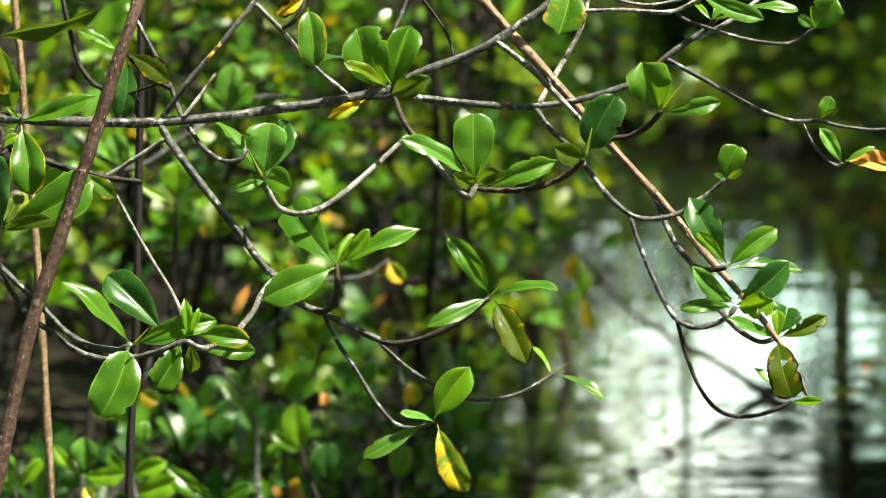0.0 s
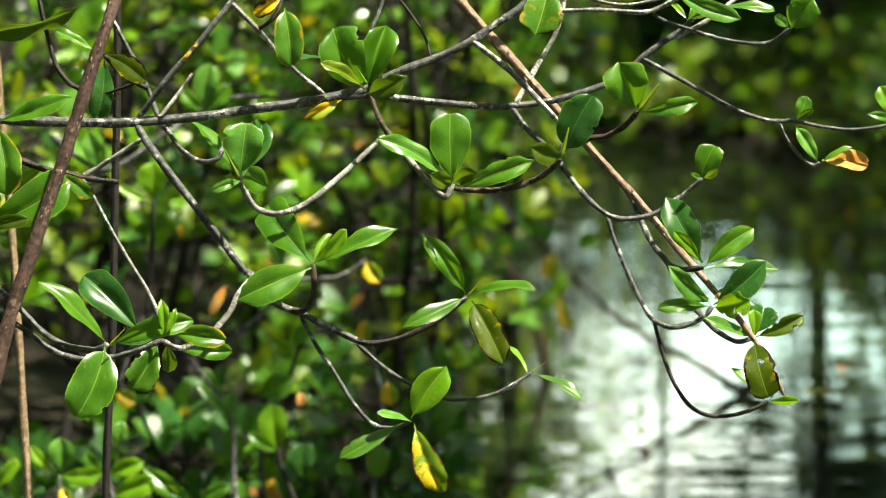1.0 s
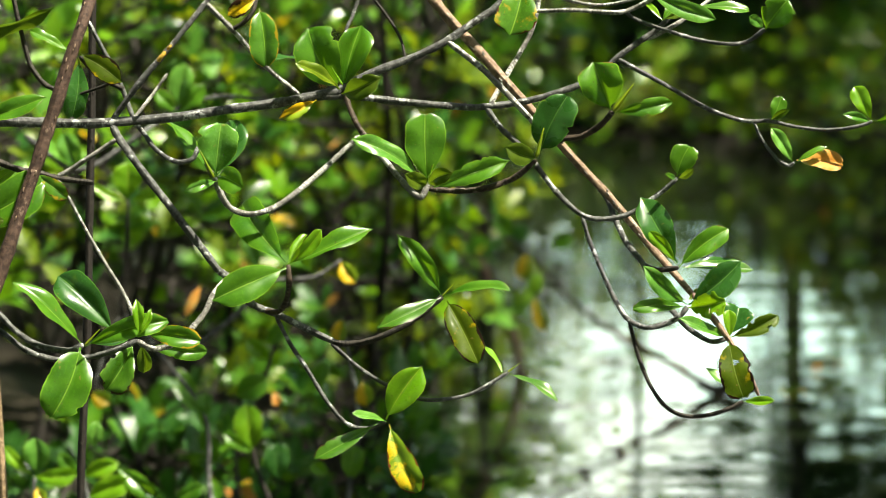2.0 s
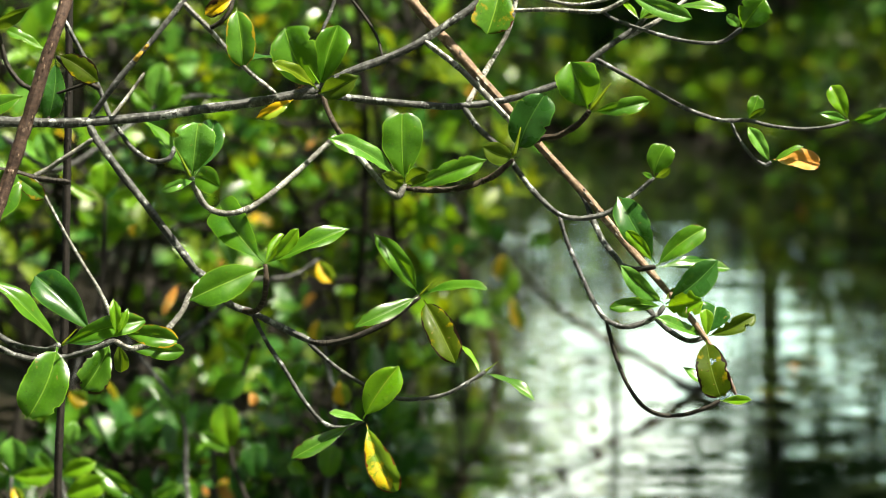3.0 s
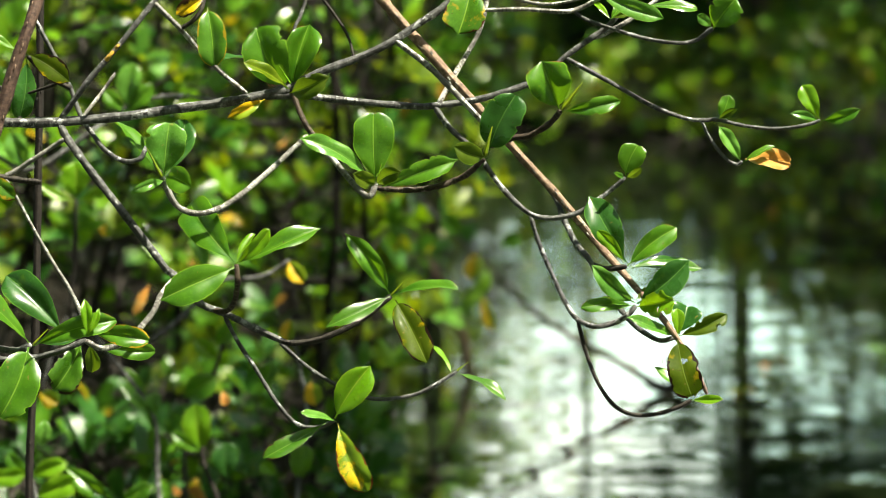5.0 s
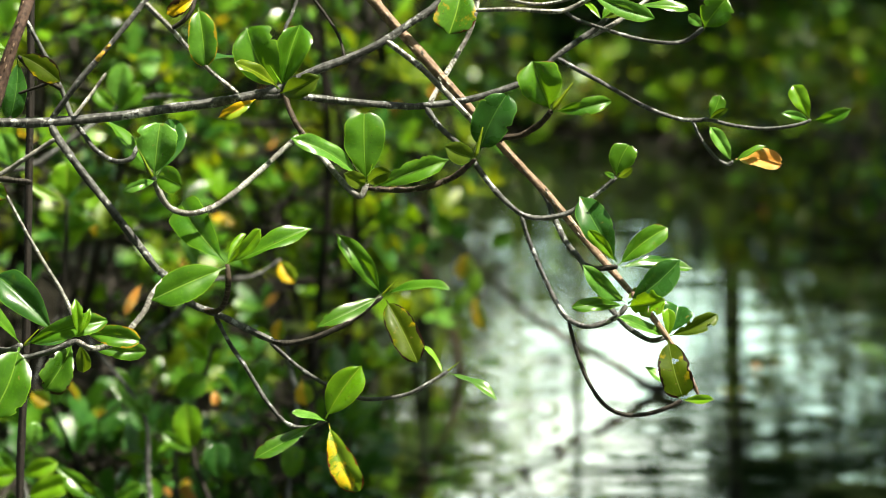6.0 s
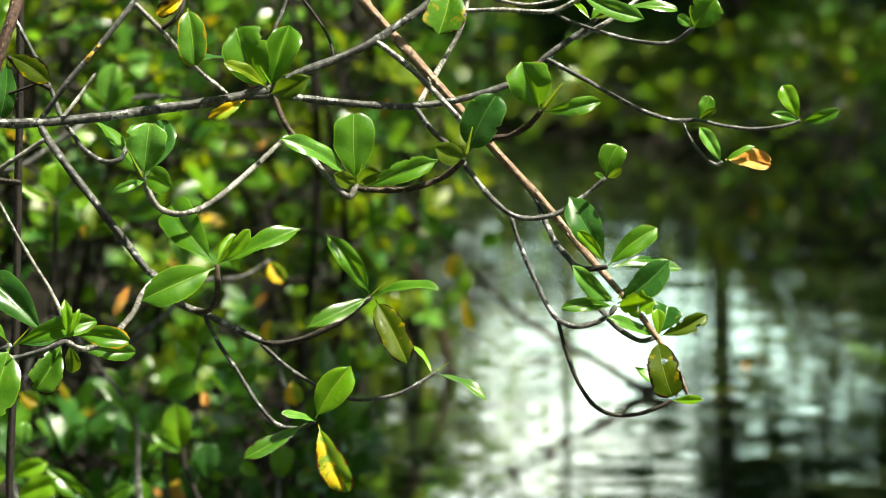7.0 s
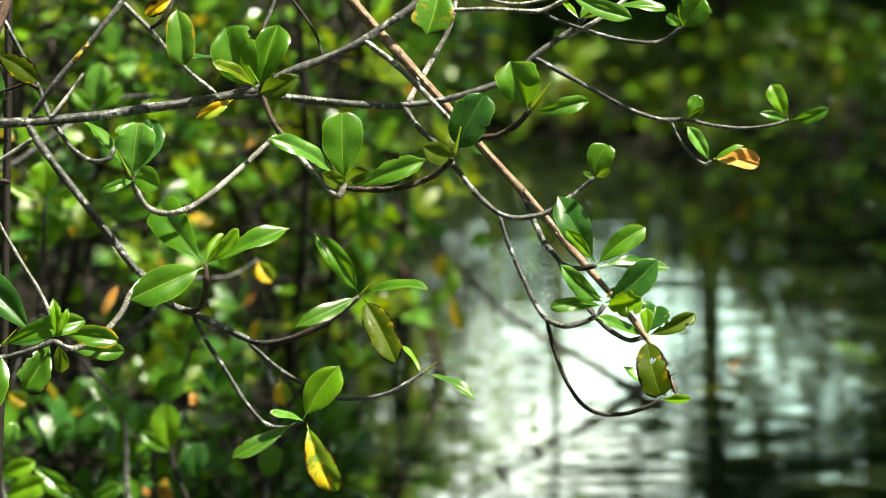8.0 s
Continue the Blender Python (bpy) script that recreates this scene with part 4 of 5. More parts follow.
leaf(sa1, pale, (-0.8561, 7.2139, 0.3844), (-0.8687, 7.2099, 0.4491), 0.0361, 0, ragged=0.1)
leaf(sa1, young, (-0.8502, 7.2140, 0.3844), (-0.8061, 7.2100, 0.4404), 0.0247, 0, ragged=0.1)
leaf(sa1, fresh, (-0.8541, 7.2136, 0.3805), (-0.9077, 7.2058, 0.4131), 0.0266, 0, ragged=0.1)
leaf(sa2, young, (-0.6526, 7.2195, 0.4097), (-0.5892, 7.2128, 0.4345), 0.0323, 0, ragged=0.1)
leaf(sa2, fresh, (-0.6007, 7.2222, 0.4292), (-0.5226, 7.2075, 0.3684), 0.0361, 0, ragged=0.1)
leaf(sa2, young, (-0.6486, 7.2160, 0.3727), (-0.5637, 7.2104, 0.4054), 0.0418, 0, ragged=0.1)
leaf(sa2, fresh, (-0.6545, 7.2192, 0.4068), (-0.6928, 7.2129, 0.4520), 0.0266, 0, ragged=0.1)
leaf(sa3, fresh, (-0.4998, 7.2174, 0.3629), (-0.4406, 7.2114, 0.3956), 0.0285, 0, ragged=0.1)
leaf(sa3, deep, (-0.5028, 7.2169, 0.3581), (-0.5559, 7.2094, 0.3937), 0.0266, 0, ragged=0.1)
leaf(sa2, pale, (-0.6350, 7.2247, 0.4603), (-0.6284, 7.2192, 0.5065), 0.0285, 0, ragged=0.1)
leaf(sa0, yellow, (-0.7328, 7.2166, 0.3922), (-0.7171, 7.2041, 0.3645), 0.0228, 0, ragged=0.1)

sb = thing("mangrove_branch", (-0.3497, 7.6146, 0.2904), "mangrove sprigs with green and yellow leaves, out of focus", "branch", group="soft branches behind")
sb0 = twig(sb, [(-0.4424, 7.6033, 0.1876), (-0.4581, 7.6179, 0.3417), (-0.4655, 7.6288, 0.4568), (-0.5359, 7.6375, 0.5575), (-0.6186, 7.6441, 0.6397), (-0.6700, 7.6304, 0.5061)], 0.0052, 0.0033, bark)
sb1 = twig(sb, [(-0.3082, 7.6054, 0.1876), (-0.3497, 7.6166, 0.3109), (-0.3767, 7.6239, 0.3911), (-0.3655, 7.6342, 0.4959), (-0.3347, 7.6445, 0.5986)], 0.0052, 0.0033, dark_bark)
sb2 = twig(sb, [(-0.2153, 7.6068, 0.1876), (-0.2052, 7.6169, 0.2904), (-0.2011, 7.6217, 0.3397), (-0.1848, 7.6330, 0.4548), (-0.2056, 7.6446, 0.5781), (-0.2160, 7.6503, 0.6397)], 0.0052, 0.0033, bark)
leaf(sb0, pale, (-0.4676, 7.6288, 0.4568), (-0.5269, 7.6239, 0.5197), 0.0217, 23, ragged=0.1)
leaf(sb0, pale, (-0.4614, 7.6289, 0.4568), (-0.4650, 7.6233, 0.5033), 0.0300, 0, ragged=0.1)
leaf(sb0, fresh, (-0.4737, 7.7281, 0.4453), (-0.5265, 7.7260, 0.5361), 0.0263, 22, ragged=0.1)
leaf(sb1, young, (-0.3767, 7.6241, 0.3931), (-0.3887, 7.6227, 0.4848), 0.0521, 0, ragged=0.1)
leaf(sb1, deep, (-0.3291, 7.6197, 0.3397), (-0.3329, 7.6166, 0.4130), 0.0501, 0, ragged=0.1)
leaf(sb1, fresh, (-0.4119, 7.6330, 0.4917), (-0.3496, 7.6277, 0.5300), 0.0481, 0, ragged=0.1)
leaf(sb1, fresh, (-0.3705, 7.6242, 0.3931), (-0.4340, 7.6169, 0.4315), 0.0240, 0, ragged=0.1)
leaf(sb2, fresh, (-0.2011, 7.6217, 0.3397), (-0.1886, 7.6185, 0.4089), 0.0421, 0, ragged=0.1)
leaf(sb2, fresh, (-0.2383, 7.6221, 0.3500), (-0.2689, 7.6141, 0.3761), 0.0260, 0, ragged=0.1)
leaf(sb2, yellow, (-0.1787, 7.6396, 0.5226), (-0.1701, 7.6253, 0.4766), 0.0360, 0, ragged=0.1)
leaf(sb2, yellow, (-0.2140, 7.6502, 0.6377), (-0.2239, 7.6357, 0.5936), 0.0300, 0, ragged=0.1)
leaf(sb1, fresh, (-0.3543, 7.6430, 0.5863), (-0.3168, 7.6380, 0.6326), 0.0320, 0, ragged=0.1)
leaf(sb0, orange, (-0.4721, 7.6519, 0.6973), (-0.5023, 7.6360, 0.6408), 0.0180, 0, ragged=0.1)
leaf(sb0, yellow, (-0.5466, 7.6614, 0.8082), (-0.5561, 7.6489, 0.7845), 0.0260, 0, ragged=0.1)
leaf(sb1, orange, (-0.3397, 7.6354, 0.5041), (-0.3310, 7.6230, 0.4787), 0.0200, 0, ragged=0.1)
leaf(sb0, yellow, (-0.6741, 7.6302, 0.5041), (-0.6361, 7.6187, 0.4828), 0.0340, 0, ragged=0.1)
leaf(sb1, young, (-0.3501, 7.6403, 0.5575), (-0.3909, 7.6337, 0.5998), 0.0320, 0, ragged=0.1)
leaf(sb2, fresh, (-0.2674, 7.6367, 0.5061), (-0.2465, 7.6320, 0.5587), 0.0320, 0, ragged=0.1)

sc = thing("mangrove_branch", (-0.7034, 7.4661, 0.8922), "pale sunlit mangrove leaves on a thin twig, out of focus", "branch", group="soft branches behind")
sc0 = twig(sc, [(-0.7739, 7.4737, 0.9823), (-0.6773, 7.4694, 0.9223), (-0.5728, 7.4768, 0.9823), (-0.5005, 7.4828, 1.0324), (-0.4221, 7.4859, 1.0524), (-0.3316, 7.4864, 1.0424)], 0.0050, 0.0032, bark)
sc1 = twig(sc, [(-0.6025, 7.4455, 0.6621), (-0.5926, 7.4563, 0.7721), (-0.5907, 7.4658, 0.8702)], 0.0050, 0.0032, dark_bark)
sc2 = twig(sc, [(-0.4818, 7.4416, 0.6020), (-0.4014, 7.4487, 0.6621), (-0.3412, 7.4554, 0.7221), (-0.2608, 7.4576, 0.7321), (-0.2106, 7.4613, 0.7621)], 0.0050, 0.0032, bark)
leaf(sc0, pale, (-0.5005, 7.4828, 1.0324), (-0.4879, 7.4807, 1.1129), 0.0449, 0, ragged=0.1)
leaf(sc0, pale, (-0.6773, 7.4694, 0.9223), (-0.7066, 7.4654, 0.9890), 0.0410, 0, ragged=0.1)
leaf(sc1, young, (-0.5907, 7.4660, 0.8722), (-0.5901, 7.4622, 0.9370), 0.0527, 0, ragged=0.1)
leaf(sc1, young, (-0.5968, 7.4654, 0.8672), (-0.6542, 7.4571, 0.8951), 0.0195, 0, ragged=0.1)
leaf(sc1, young, (-0.5867, 7.4655, 0.8672), (-0.5297, 7.4585, 0.8891), 0.0195, 0, ragged=0.1)
leaf(sc1, fresh, (-0.5986, 7.5653, 0.8618), (-0.6254, 7.5600, 0.9153), 0.0277, 0, ragged=0.1)
leaf(sc2, pale, (-0.3593, 7.4570, 0.7421), (-0.3830, 7.4529, 0.8071), 0.0273, 0, ragged=0.1)
leaf(sc2, yellow, (-0.2126, 7.4612, 0.7621), (-0.1861, 7.4477, 0.7211), 0.0312, 0, ragged=0.1)
leaf(sc2, fresh, (-0.2608, 7.4586, 0.7421), (-0.3007, 7.4518, 0.7831), 0.0293, 0, ragged=0.1)
leaf(sc0, fresh, (-0.5025, 7.4818, 1.0224), (-0.4517, 7.4774, 1.0730), 0.0312, 0, ragged=0.1)
leaf(sc0, fresh, (-0.5025, 7.4818, 1.0224), (-0.5421, 7.4750, 1.0630), 0.0273, 0, ragged=0.1)
leaf(sc0, pale, (-0.3417, 7.4872, 1.0524), (-0.3313, 7.4822, 1.1030), 0.0351, 0, ragged=0.1)
leaf(sc0, fresh, (-0.7438, 7.4819, 1.0624), (-0.7178, 7.4762, 1.1030), 0.0312, 0, ragged=0.1)

sd = thing("mangrove_branch", (0.0005, 9.9694, 0.6897), "drooping brown mangrove twigs with a few yellow leaves, over the creek", "branch", group="soft branches behind")
sd0 = twig(sd, [(-0.1069, 9.9768, 0.7831), (0.0005, 9.9694, 0.6897), (0.0811, 9.9617, 0.5963), (0.1549, 9.9569, 0.5349), (0.1818, 9.9504, 0.4628), (0.1859, 9.9473, 0.4294)], 0.0067, 0.0043, bark)
leaf(sd0, yellow, (0.1616, 9.9570, 0.5349), (0.1454, 9.9404, 0.4692), 0.0468, 0, ragged=0.1)
leaf(sd0, yellow, (0.1778, 9.9475, 0.4335), (0.2019, 9.9297, 0.3492), 0.0312, 0, ragged=0.1)
leaf(sd0, young, (0.1884, 9.9533, 0.4922), (0.1723, 9.9372, 0.4319), 0.0364, 0, ragged=0.1)
leaf(sd0, fresh, (0.1347, 9.9600, 0.5696), (0.0809, 9.9543, 0.6238), 0.0416, 0, ragged=0.1)
leaf(sd0, fresh, (0.2152, 9.9586, 0.5429), (0.2685, 9.9521, 0.5705), 0.0364, 0, ragged=0.1)
leaf(sd0, deep, (0.1213, 9.9585, 0.5562), (0.1613, 9.9530, 0.5972), 0.0390, 0, ragged=0.1)

log = thing("fallen_branch", (0.6797, 11.4222, 0.0157), "dead brown branch dipping into the creek, out of focus", "branch")
log1 = twig(log, [(0.0460, 11.2633, 0.5542), (0.1536, 11.3526, 0.4210), (0.2476, 11.4448, 0.3195), (0.3279, 11.4382, 0.2382), (0.4636, 11.4313, 0.1446), (0.6025, 11.4262, 0.0694), (0.6874, 11.4223, 0.0157), (0.7568, 11.4182, -0.0381)], 0.0050, 0.0125, brown_bark, "limb")
log2 = twig(log, [(0.6500, 11.4240, 0.0380), (0.6850, 11.4240, 0.0170), (0.7100, 11.4250, 0.0140), (0.7600, 11.4265, 0.0300)], 0.0130, 0.0180, black_bark, "stub")

prop = thing("prop_root", (0.1744, 11.8663, 0.0134), "arching brown prop root standing in the creek, out of focus", "root")
prop1 = twig(prop, [(-0.2203, 11.7333, 0.7831), (-0.0948, 11.8138, 0.5556), (0.0088, 11.8998, 0.3881), (0.0891, 11.8887, 0.2606), (0.1453, 11.8773, 0.1330), (0.1711, 11.8662, 0.0134), (0.1809, 11.8595, -0.0584)], 0.0110, 0.0130, brown_bark, "shaft")

prop_b = thing("prop_root", (-0.1406, 10.5041, 0.0045), "thin dark prop root beside the creek, out of focus", "root")
prop_b1 = twig(prop_b, [(-0.3689, 10.5619, 0.6410), (-0.2833, 10.5428, 0.4289), (-0.2191, 10.5247, 0.2308), (-0.1762, 10.5090, 0.0611), (-0.1618, 10.4942, -0.0945)], 0.0099, 0.0114, dark_bark, "shaft")


# ---- shrubs and trees behind ----
KINDS = [fresh, lime, deep, young, lime, deep, fresh, lime, lime, pale, young, lime, pale]
BLADES = {}
for k, material in enumerate([fresh, deep, young, olive, pale, yellow, orange, mottled, lime]):
    for form in range(3):
        v, f, uv = leaf_shape(1.0, (0.40, 0.46, 0.36)[form], (0.2, 0.35, 0.1)[form], (0.1, 0.2, 0.05)[form], 0.0, 900 + k * 3 + form, 7, 4)
        BLADES[material.name, form] = mesh_object("leaf", v, f, material, uv)


def set_leaf(parent, material, form, base, along, face, length):
    """One leaf of a shrub, on a shared mesh."""
    ob = new("leaf", BLADES[material.name, form])
    along = along.normalized()
    face = (face - along * face.dot(along)).normalized()
    ob.matrix_basis = Matrix.Translation(base) @ Matrix((along.cross(face), along, face)).transposed().to_4x4() @ Matrix.Scale(length, 4)
    return hang(ob, parent)


class Leaves:
    """Many leaves joined into one mesh."""

    def __init__(self):
        self.v, self.f, self.uv = [], [], []

    def add(self, base, along, face, length, width):
        along = along.normalized()
        face = (face - along * face.dot(along)).normalized()
        side = along.cross(face) * width * length * 0.5
        n = len(self.v)
        drop = face * (width * length * 0.12)
        for s, w in ((0.0, 0.08), (0.35, 0.95), (0.7, 0.9), (1.0, 0.12)):
            p = base + along * (length * s) + face * (length * 0.15 * s * (1 - s))
            self.v += [p - side * w + drop * w, p, p + side * w + drop * w]
            self.uv += [(0, s), (0.5, s), (1, s)]
        for r in range(3):
            a = n + r * 3
            self.f += [(a, a + 1, a + 4, a + 3), (a + 1, a + 2, a + 5, a + 4)]

    def build(self, name, material):
        return mesh_object(name, self.v, self.f, material, self.uv)


def rosette(rng, where, out, leaves, sink):
    """Whorl of leaves at the end of a twig; sink takes base, along, face, length."""
    turn = rng.uniform(0, 6.28)
    up = (out + Vector((0, 0, 0.9))).normalized()
    a = up.orthogonal().normalized()
    b = up.cross(a)
    for k in range(leaves):
        angle = turn + k * 2.4
        spread_out = rng.uniform(0.5, 1.25)
        ray = (a * math.cos(angle) + b * math.sin(angle))
        along = ray * math.sin(spread_out) + up * math.cos(spread_out)
        face = up * math.sin(spread_out) - ray * math.cos(spread_out) + Vector((rng.uniform(-0.3, 0.3), rng.uniform(-0.5, 0.1), 0.2))
        sink(where, along, face, rng.uniform(0.055, 0.100))


def shrub(name, base, label, stems, tips, singles, seed, group="mangrove shrubs", thick=0.013, apart=True, tones=None):
    """A mangrove shrub: stems from the mud, a twig to each whorl of leaves. tips: places of the whorls."""
    rng = random.Random(seed)
    ob = thing(name, base, label, "shrub", group)
    lines = []
    for foot, head in stems:
        foot, head = Vector(foot), Vector(head)
        mid = foot.lerp(head, 0.5) + Vector((rng.uniform(-0.15, 0.15), rng.uniform(-0.15, 0.15), 0))
        line = glide([foot, mid, head], 6)
        lines.append(line)
        v, f, uv = tube([foot, mid, head], thick, thick * 0.55, 8, 6, 0.12, rng.random())
        hang(new("stem", mesh_object("stem", v, f, rng.choice([dark_bark, black_bark]), uv)), ob)
    joined = {m.name: Leaves() for m in (fresh, deep, young, olive, pale, lime)}
    pick = {m.name: m for m in (fresh, deep, young, olive, pale, lime)}
    count, fine = 0, [[], [], []]
    for tip in tips:
        tip = Vector(tip)
        source = min((p for line in lines for p in line), key=lambda p: (p - tip).length + (0.6 if p.z > tip.z else 0))
        sag = source.lerp(tip, 0.55) - Vector((0, 0, rng.uniform(0.0, 0.08)))
        v, f, uv = tube([source, sag, tip], 0.005, 0.0032, 6, 4, 0.1, rng.random())
        if apart:
            hang(new("twig", mesh_object("twig", v, f, rng.choice([dark_bark, black_bark]), uv)), ob)
        else:
            fine[1] += [tuple(i + len(fine[0]) for i in face) for face in f]
            fine[0] += v
            fine[2] += uv
        tone = rng.choice(tones or KINDS)

        def sink(where, along, face, length):
            nonlocal count
            m = tone if rng.random() < 0.75 else rng.choice(tones or KINDS)
            if rng.random() < 0.05:
                m = rng.choice([yellow, yellow, orange])
            if count < singles:
                set_leaf(ob, m, rng.randrange(3), where, along, face, length)
                count += 1
            else:
                key = m.name if m.name in joined else fresh.name
                joined[key].add(where, along, face, length, 0.42)

        rosette(rng, tip, (tip - source).normalized(), rng.randint(4, 6), sink)
    if fine[0]:
        tagged(hang(new("twig_tangle", mesh_object("twig_tangle", *fine[:2], dark_bark, fine[2])), ob), kind="stuff")
    for key, leaves in joined.items():
        if leaves.v:
            tagged(hang(new("foliage", leaves.build("foliage", pick[key])), ob), kind="stuff")
    return ob


def tips_in(rng, count, x, y, z, keep=lambda p: True):
    found = []
    while len(found) < count:
        p = (rng.uniform(*x), rng.uniform(*y), rng.uniform(*z))
        if keep(p):
            found.append(p)
    return found


dice = random.Random(5)
# the leafy shrubs close behind the spray, rooted in the mud
for k, (x0, x1, y0, y1, n, s) in enumerate([(-1.75, -0.85, 8.6, 10.2, 200, 300), (-1.05, -0.40, 9.0, 10.8, 220, 300), (-0.70, 0.02, 9.6, 11.4, 240, 300), (-0.35, 0.28, 11.0, 13.0, 210, 200), (-2.4, -0.7, 10.8, 13.2, 330, 200), (-1.4, 0.1, 13.0, 15.6, 420, 150)]):
    mx, my = (x0 + x1) / 2, (y0 + y1) / 2
    stems = [((mx + dice.uniform(-0.3, 0.2), my + dice.uniform(-0.4, 0.4), -0.05), (dice.uniform(x0, x1), dice.uniform(y0, y1), dice.uniform(0.9, 2.0))) for _ in range(6)]
    tips = tips_in(dice, n, (x0, x1), (y0, y1), (0.10, 1.55), lambda p: p[0] < 0.02 * p[1] + 0.35 * p[2] - 0.15)
    tips = [p for p in tips if p[2] > 0.52 or p[0] > -0.062 * p[1] or p[1] > 10.6]
    shrub("mangrove_shrub", (mx, my, 0), "leafy green mangrove shrub with some yellow leaves, on dark mud", stems, tips, s, 20 + k)

# litter afloat on the creek
for x, y, material, size in [(1.02, 12.0, orange, 0.07), (1.12, 12.05, orange, 0.08), (0.98, 11.4, yellow, 0.11), (1.38, 12.25, pale, 0.10), (1.43, 12.3, mottled, 0.12), (1.36, 15.2, pale, 0.13), (1.52, 15.3, pale, 0.12), (0.70, 13.9, yellow, 0.10)]:
    v, f, uv = leaf_shape(size, size * 0.42, 0.2, -0.1, 0.0, int(x * 100), 8, 4)
    ob = new("floating_leaf", mesh_object("floating_leaf", v, f, material, uv))
    ob.location, ob.rotation_euler = (x, y, 0.012), (0, 0, x * 40)
    tagged(ob, "fallen mangrove leaf afloat on the creek", "leaf", "floating leaves")

# low seedlings and suckers on the mud in front of them
for k, (x0, x1, y0, y1) in enumerate([(-1.45, -0.80, 8.0, 9.0), (-0.95, -0.35, 8.2, 9.2), (-0.55, -0.08, 8.6, 9.6)]):
    mx, my = (x0 + x1) / 2, (y0 + y1) / 2
    stems = [((dice.uniform(x0, x1), dice.uniform(y0, y1), -0.05), (dice.uniform(x0, x1), dice.uniform(y0, y1), dice.uniform(0.2, 0.4))) for _ in range(9)]
    tips = tips_in(dice, 100, (x0, x1), (y0, y1), (0.02, 0.46))
    tips = [p for p in tips if p[2] < (0.26, 0.30, 0.34)[k]]
    shrub("mangrove_seedling", (mx, my, 0), "low mangrove seedlings with dark green leaves on wet mud", stems, tips, 160, 80 + k, "seedlings", 0.007, False, tones=[deep, deep, fresh, deep])

# shrubs hanging over the creek, further off
for k, (x0, x1, y0, y1, z0, z1, n) in enumerate([(-0.8, 0.08, 13.5, 17.0, 0.30, 1.6, 300), (-0.7, 0.32, 17.5, 20.5, 0.30, 1.5, 300), (0.05, 0.75, 19.4, 21.2, 0.6, 1.05, 34), (-0.05, 0.18, 13.0, 16.0, 0.35, 1.7, 50), (-1.3, 0.1, 16.0, 20.0, 0.1, 1.6, 260)]):
    mx, my = (x0 + x1) / 2 - 0.3, (y0 + y1) / 2
    stems = [((mx + dice.uniform(-0.5, 0.3), my + dice.uniform(-0.5, 0.5), -0.4), (dice.uniform(x0, x1), dice.uniform(y0, y1), dice.uniform(1.2, 2.2))) for _ in range(5)]
    tips = tips_in(dice, n, (x0, x1 + 0.25), (y0, y1), (z0, z1), lambda p: dice.random() < (x1 + 0.25 - p[0]) / 0.55)
    shrub("mangrove_shrub", (mx, my, 0), "shaded mangrove shrub hanging over the creek", stems, tips, 40, 40 + k, apart=False)

# dense low shrubs along the far shore, built three times and copied
far_models = []
for k in range(3):
    mx, my = (-1.4, 0.1, 2.4)[k], 22.3
    stems = [((mx + dice.uniform(-0.3, 0.3), my + dice.uniform(-0.2, 0.2), -0.1), (mx + dice.uniform(-0.5, 0.5), my + dice.uniform(-0.5, 0.5), dice.uniform(0.4, 0.6))) for _ in range(7)]
    tips = tips_in(dice, 290, (mx - 0.65, mx + 0.65), (my - 0.6, my + 0.6), (0.02, 0.82), lambda p: p[2] < 0.68 + 0.14 * math.sin(p[0] * 9))
    far_models.append(shrub("mangrove_shrub", (mx, my, 0), "low shaded mangrove shrub on the far muddy shore", stems, tips, 0, 60 + k, "far shore shrubs", apart=False))
# shrub with darker leaf materials, which put deep shade into the colour
dim = random.Random(31)
dim_tips = tips_in(dim, 260, (-0.65, 0.65), (24.0, 25.2), (0.02, 0.82), lambda p: p[2] < 0.68 + 0.14 * math.sin(p[0] * 9))
dim_stems = [((dim.uniform(-0.3, 0.3), 24.6, -0.1), (dim.uniform(-0.5, 0.5), 24.6 + dim.uniform(-0.5, 0.5), dim.uniform(0.4, 0.6))) for _ in range(5)]
dim_model = shrub("mangrove_shrub", (0.0, 24.6, 0), "dark green mangrove shrub, leaf colours darkened to stand for deep shade", dim_stems, dim_tips, 0, 63, "thicket shrubs", apart=False, tones=[deep, fresh, deep, olive])
for k in range(34):
    row = k // 9
    x, y = -2.6 + (k % 9) * 0.92 + dice.uniform(-0.2, 0.2), 22.2 + row * 1.9 + dice.uniform(-0.25, 0.4)
    model, rise = (dim_model, 0.70) if row else (far_models[k % 3], 0.62 if x > 1.3 else 0.42)
    copy_thing(model, pose(x, y, 0.02 + row * 0.03, 0, 0, dice.uniform(0, 360)) @ Matrix.Diagonal((1, 1, rise + 0.22 * (k * 0.618 % 1.0), 1)))


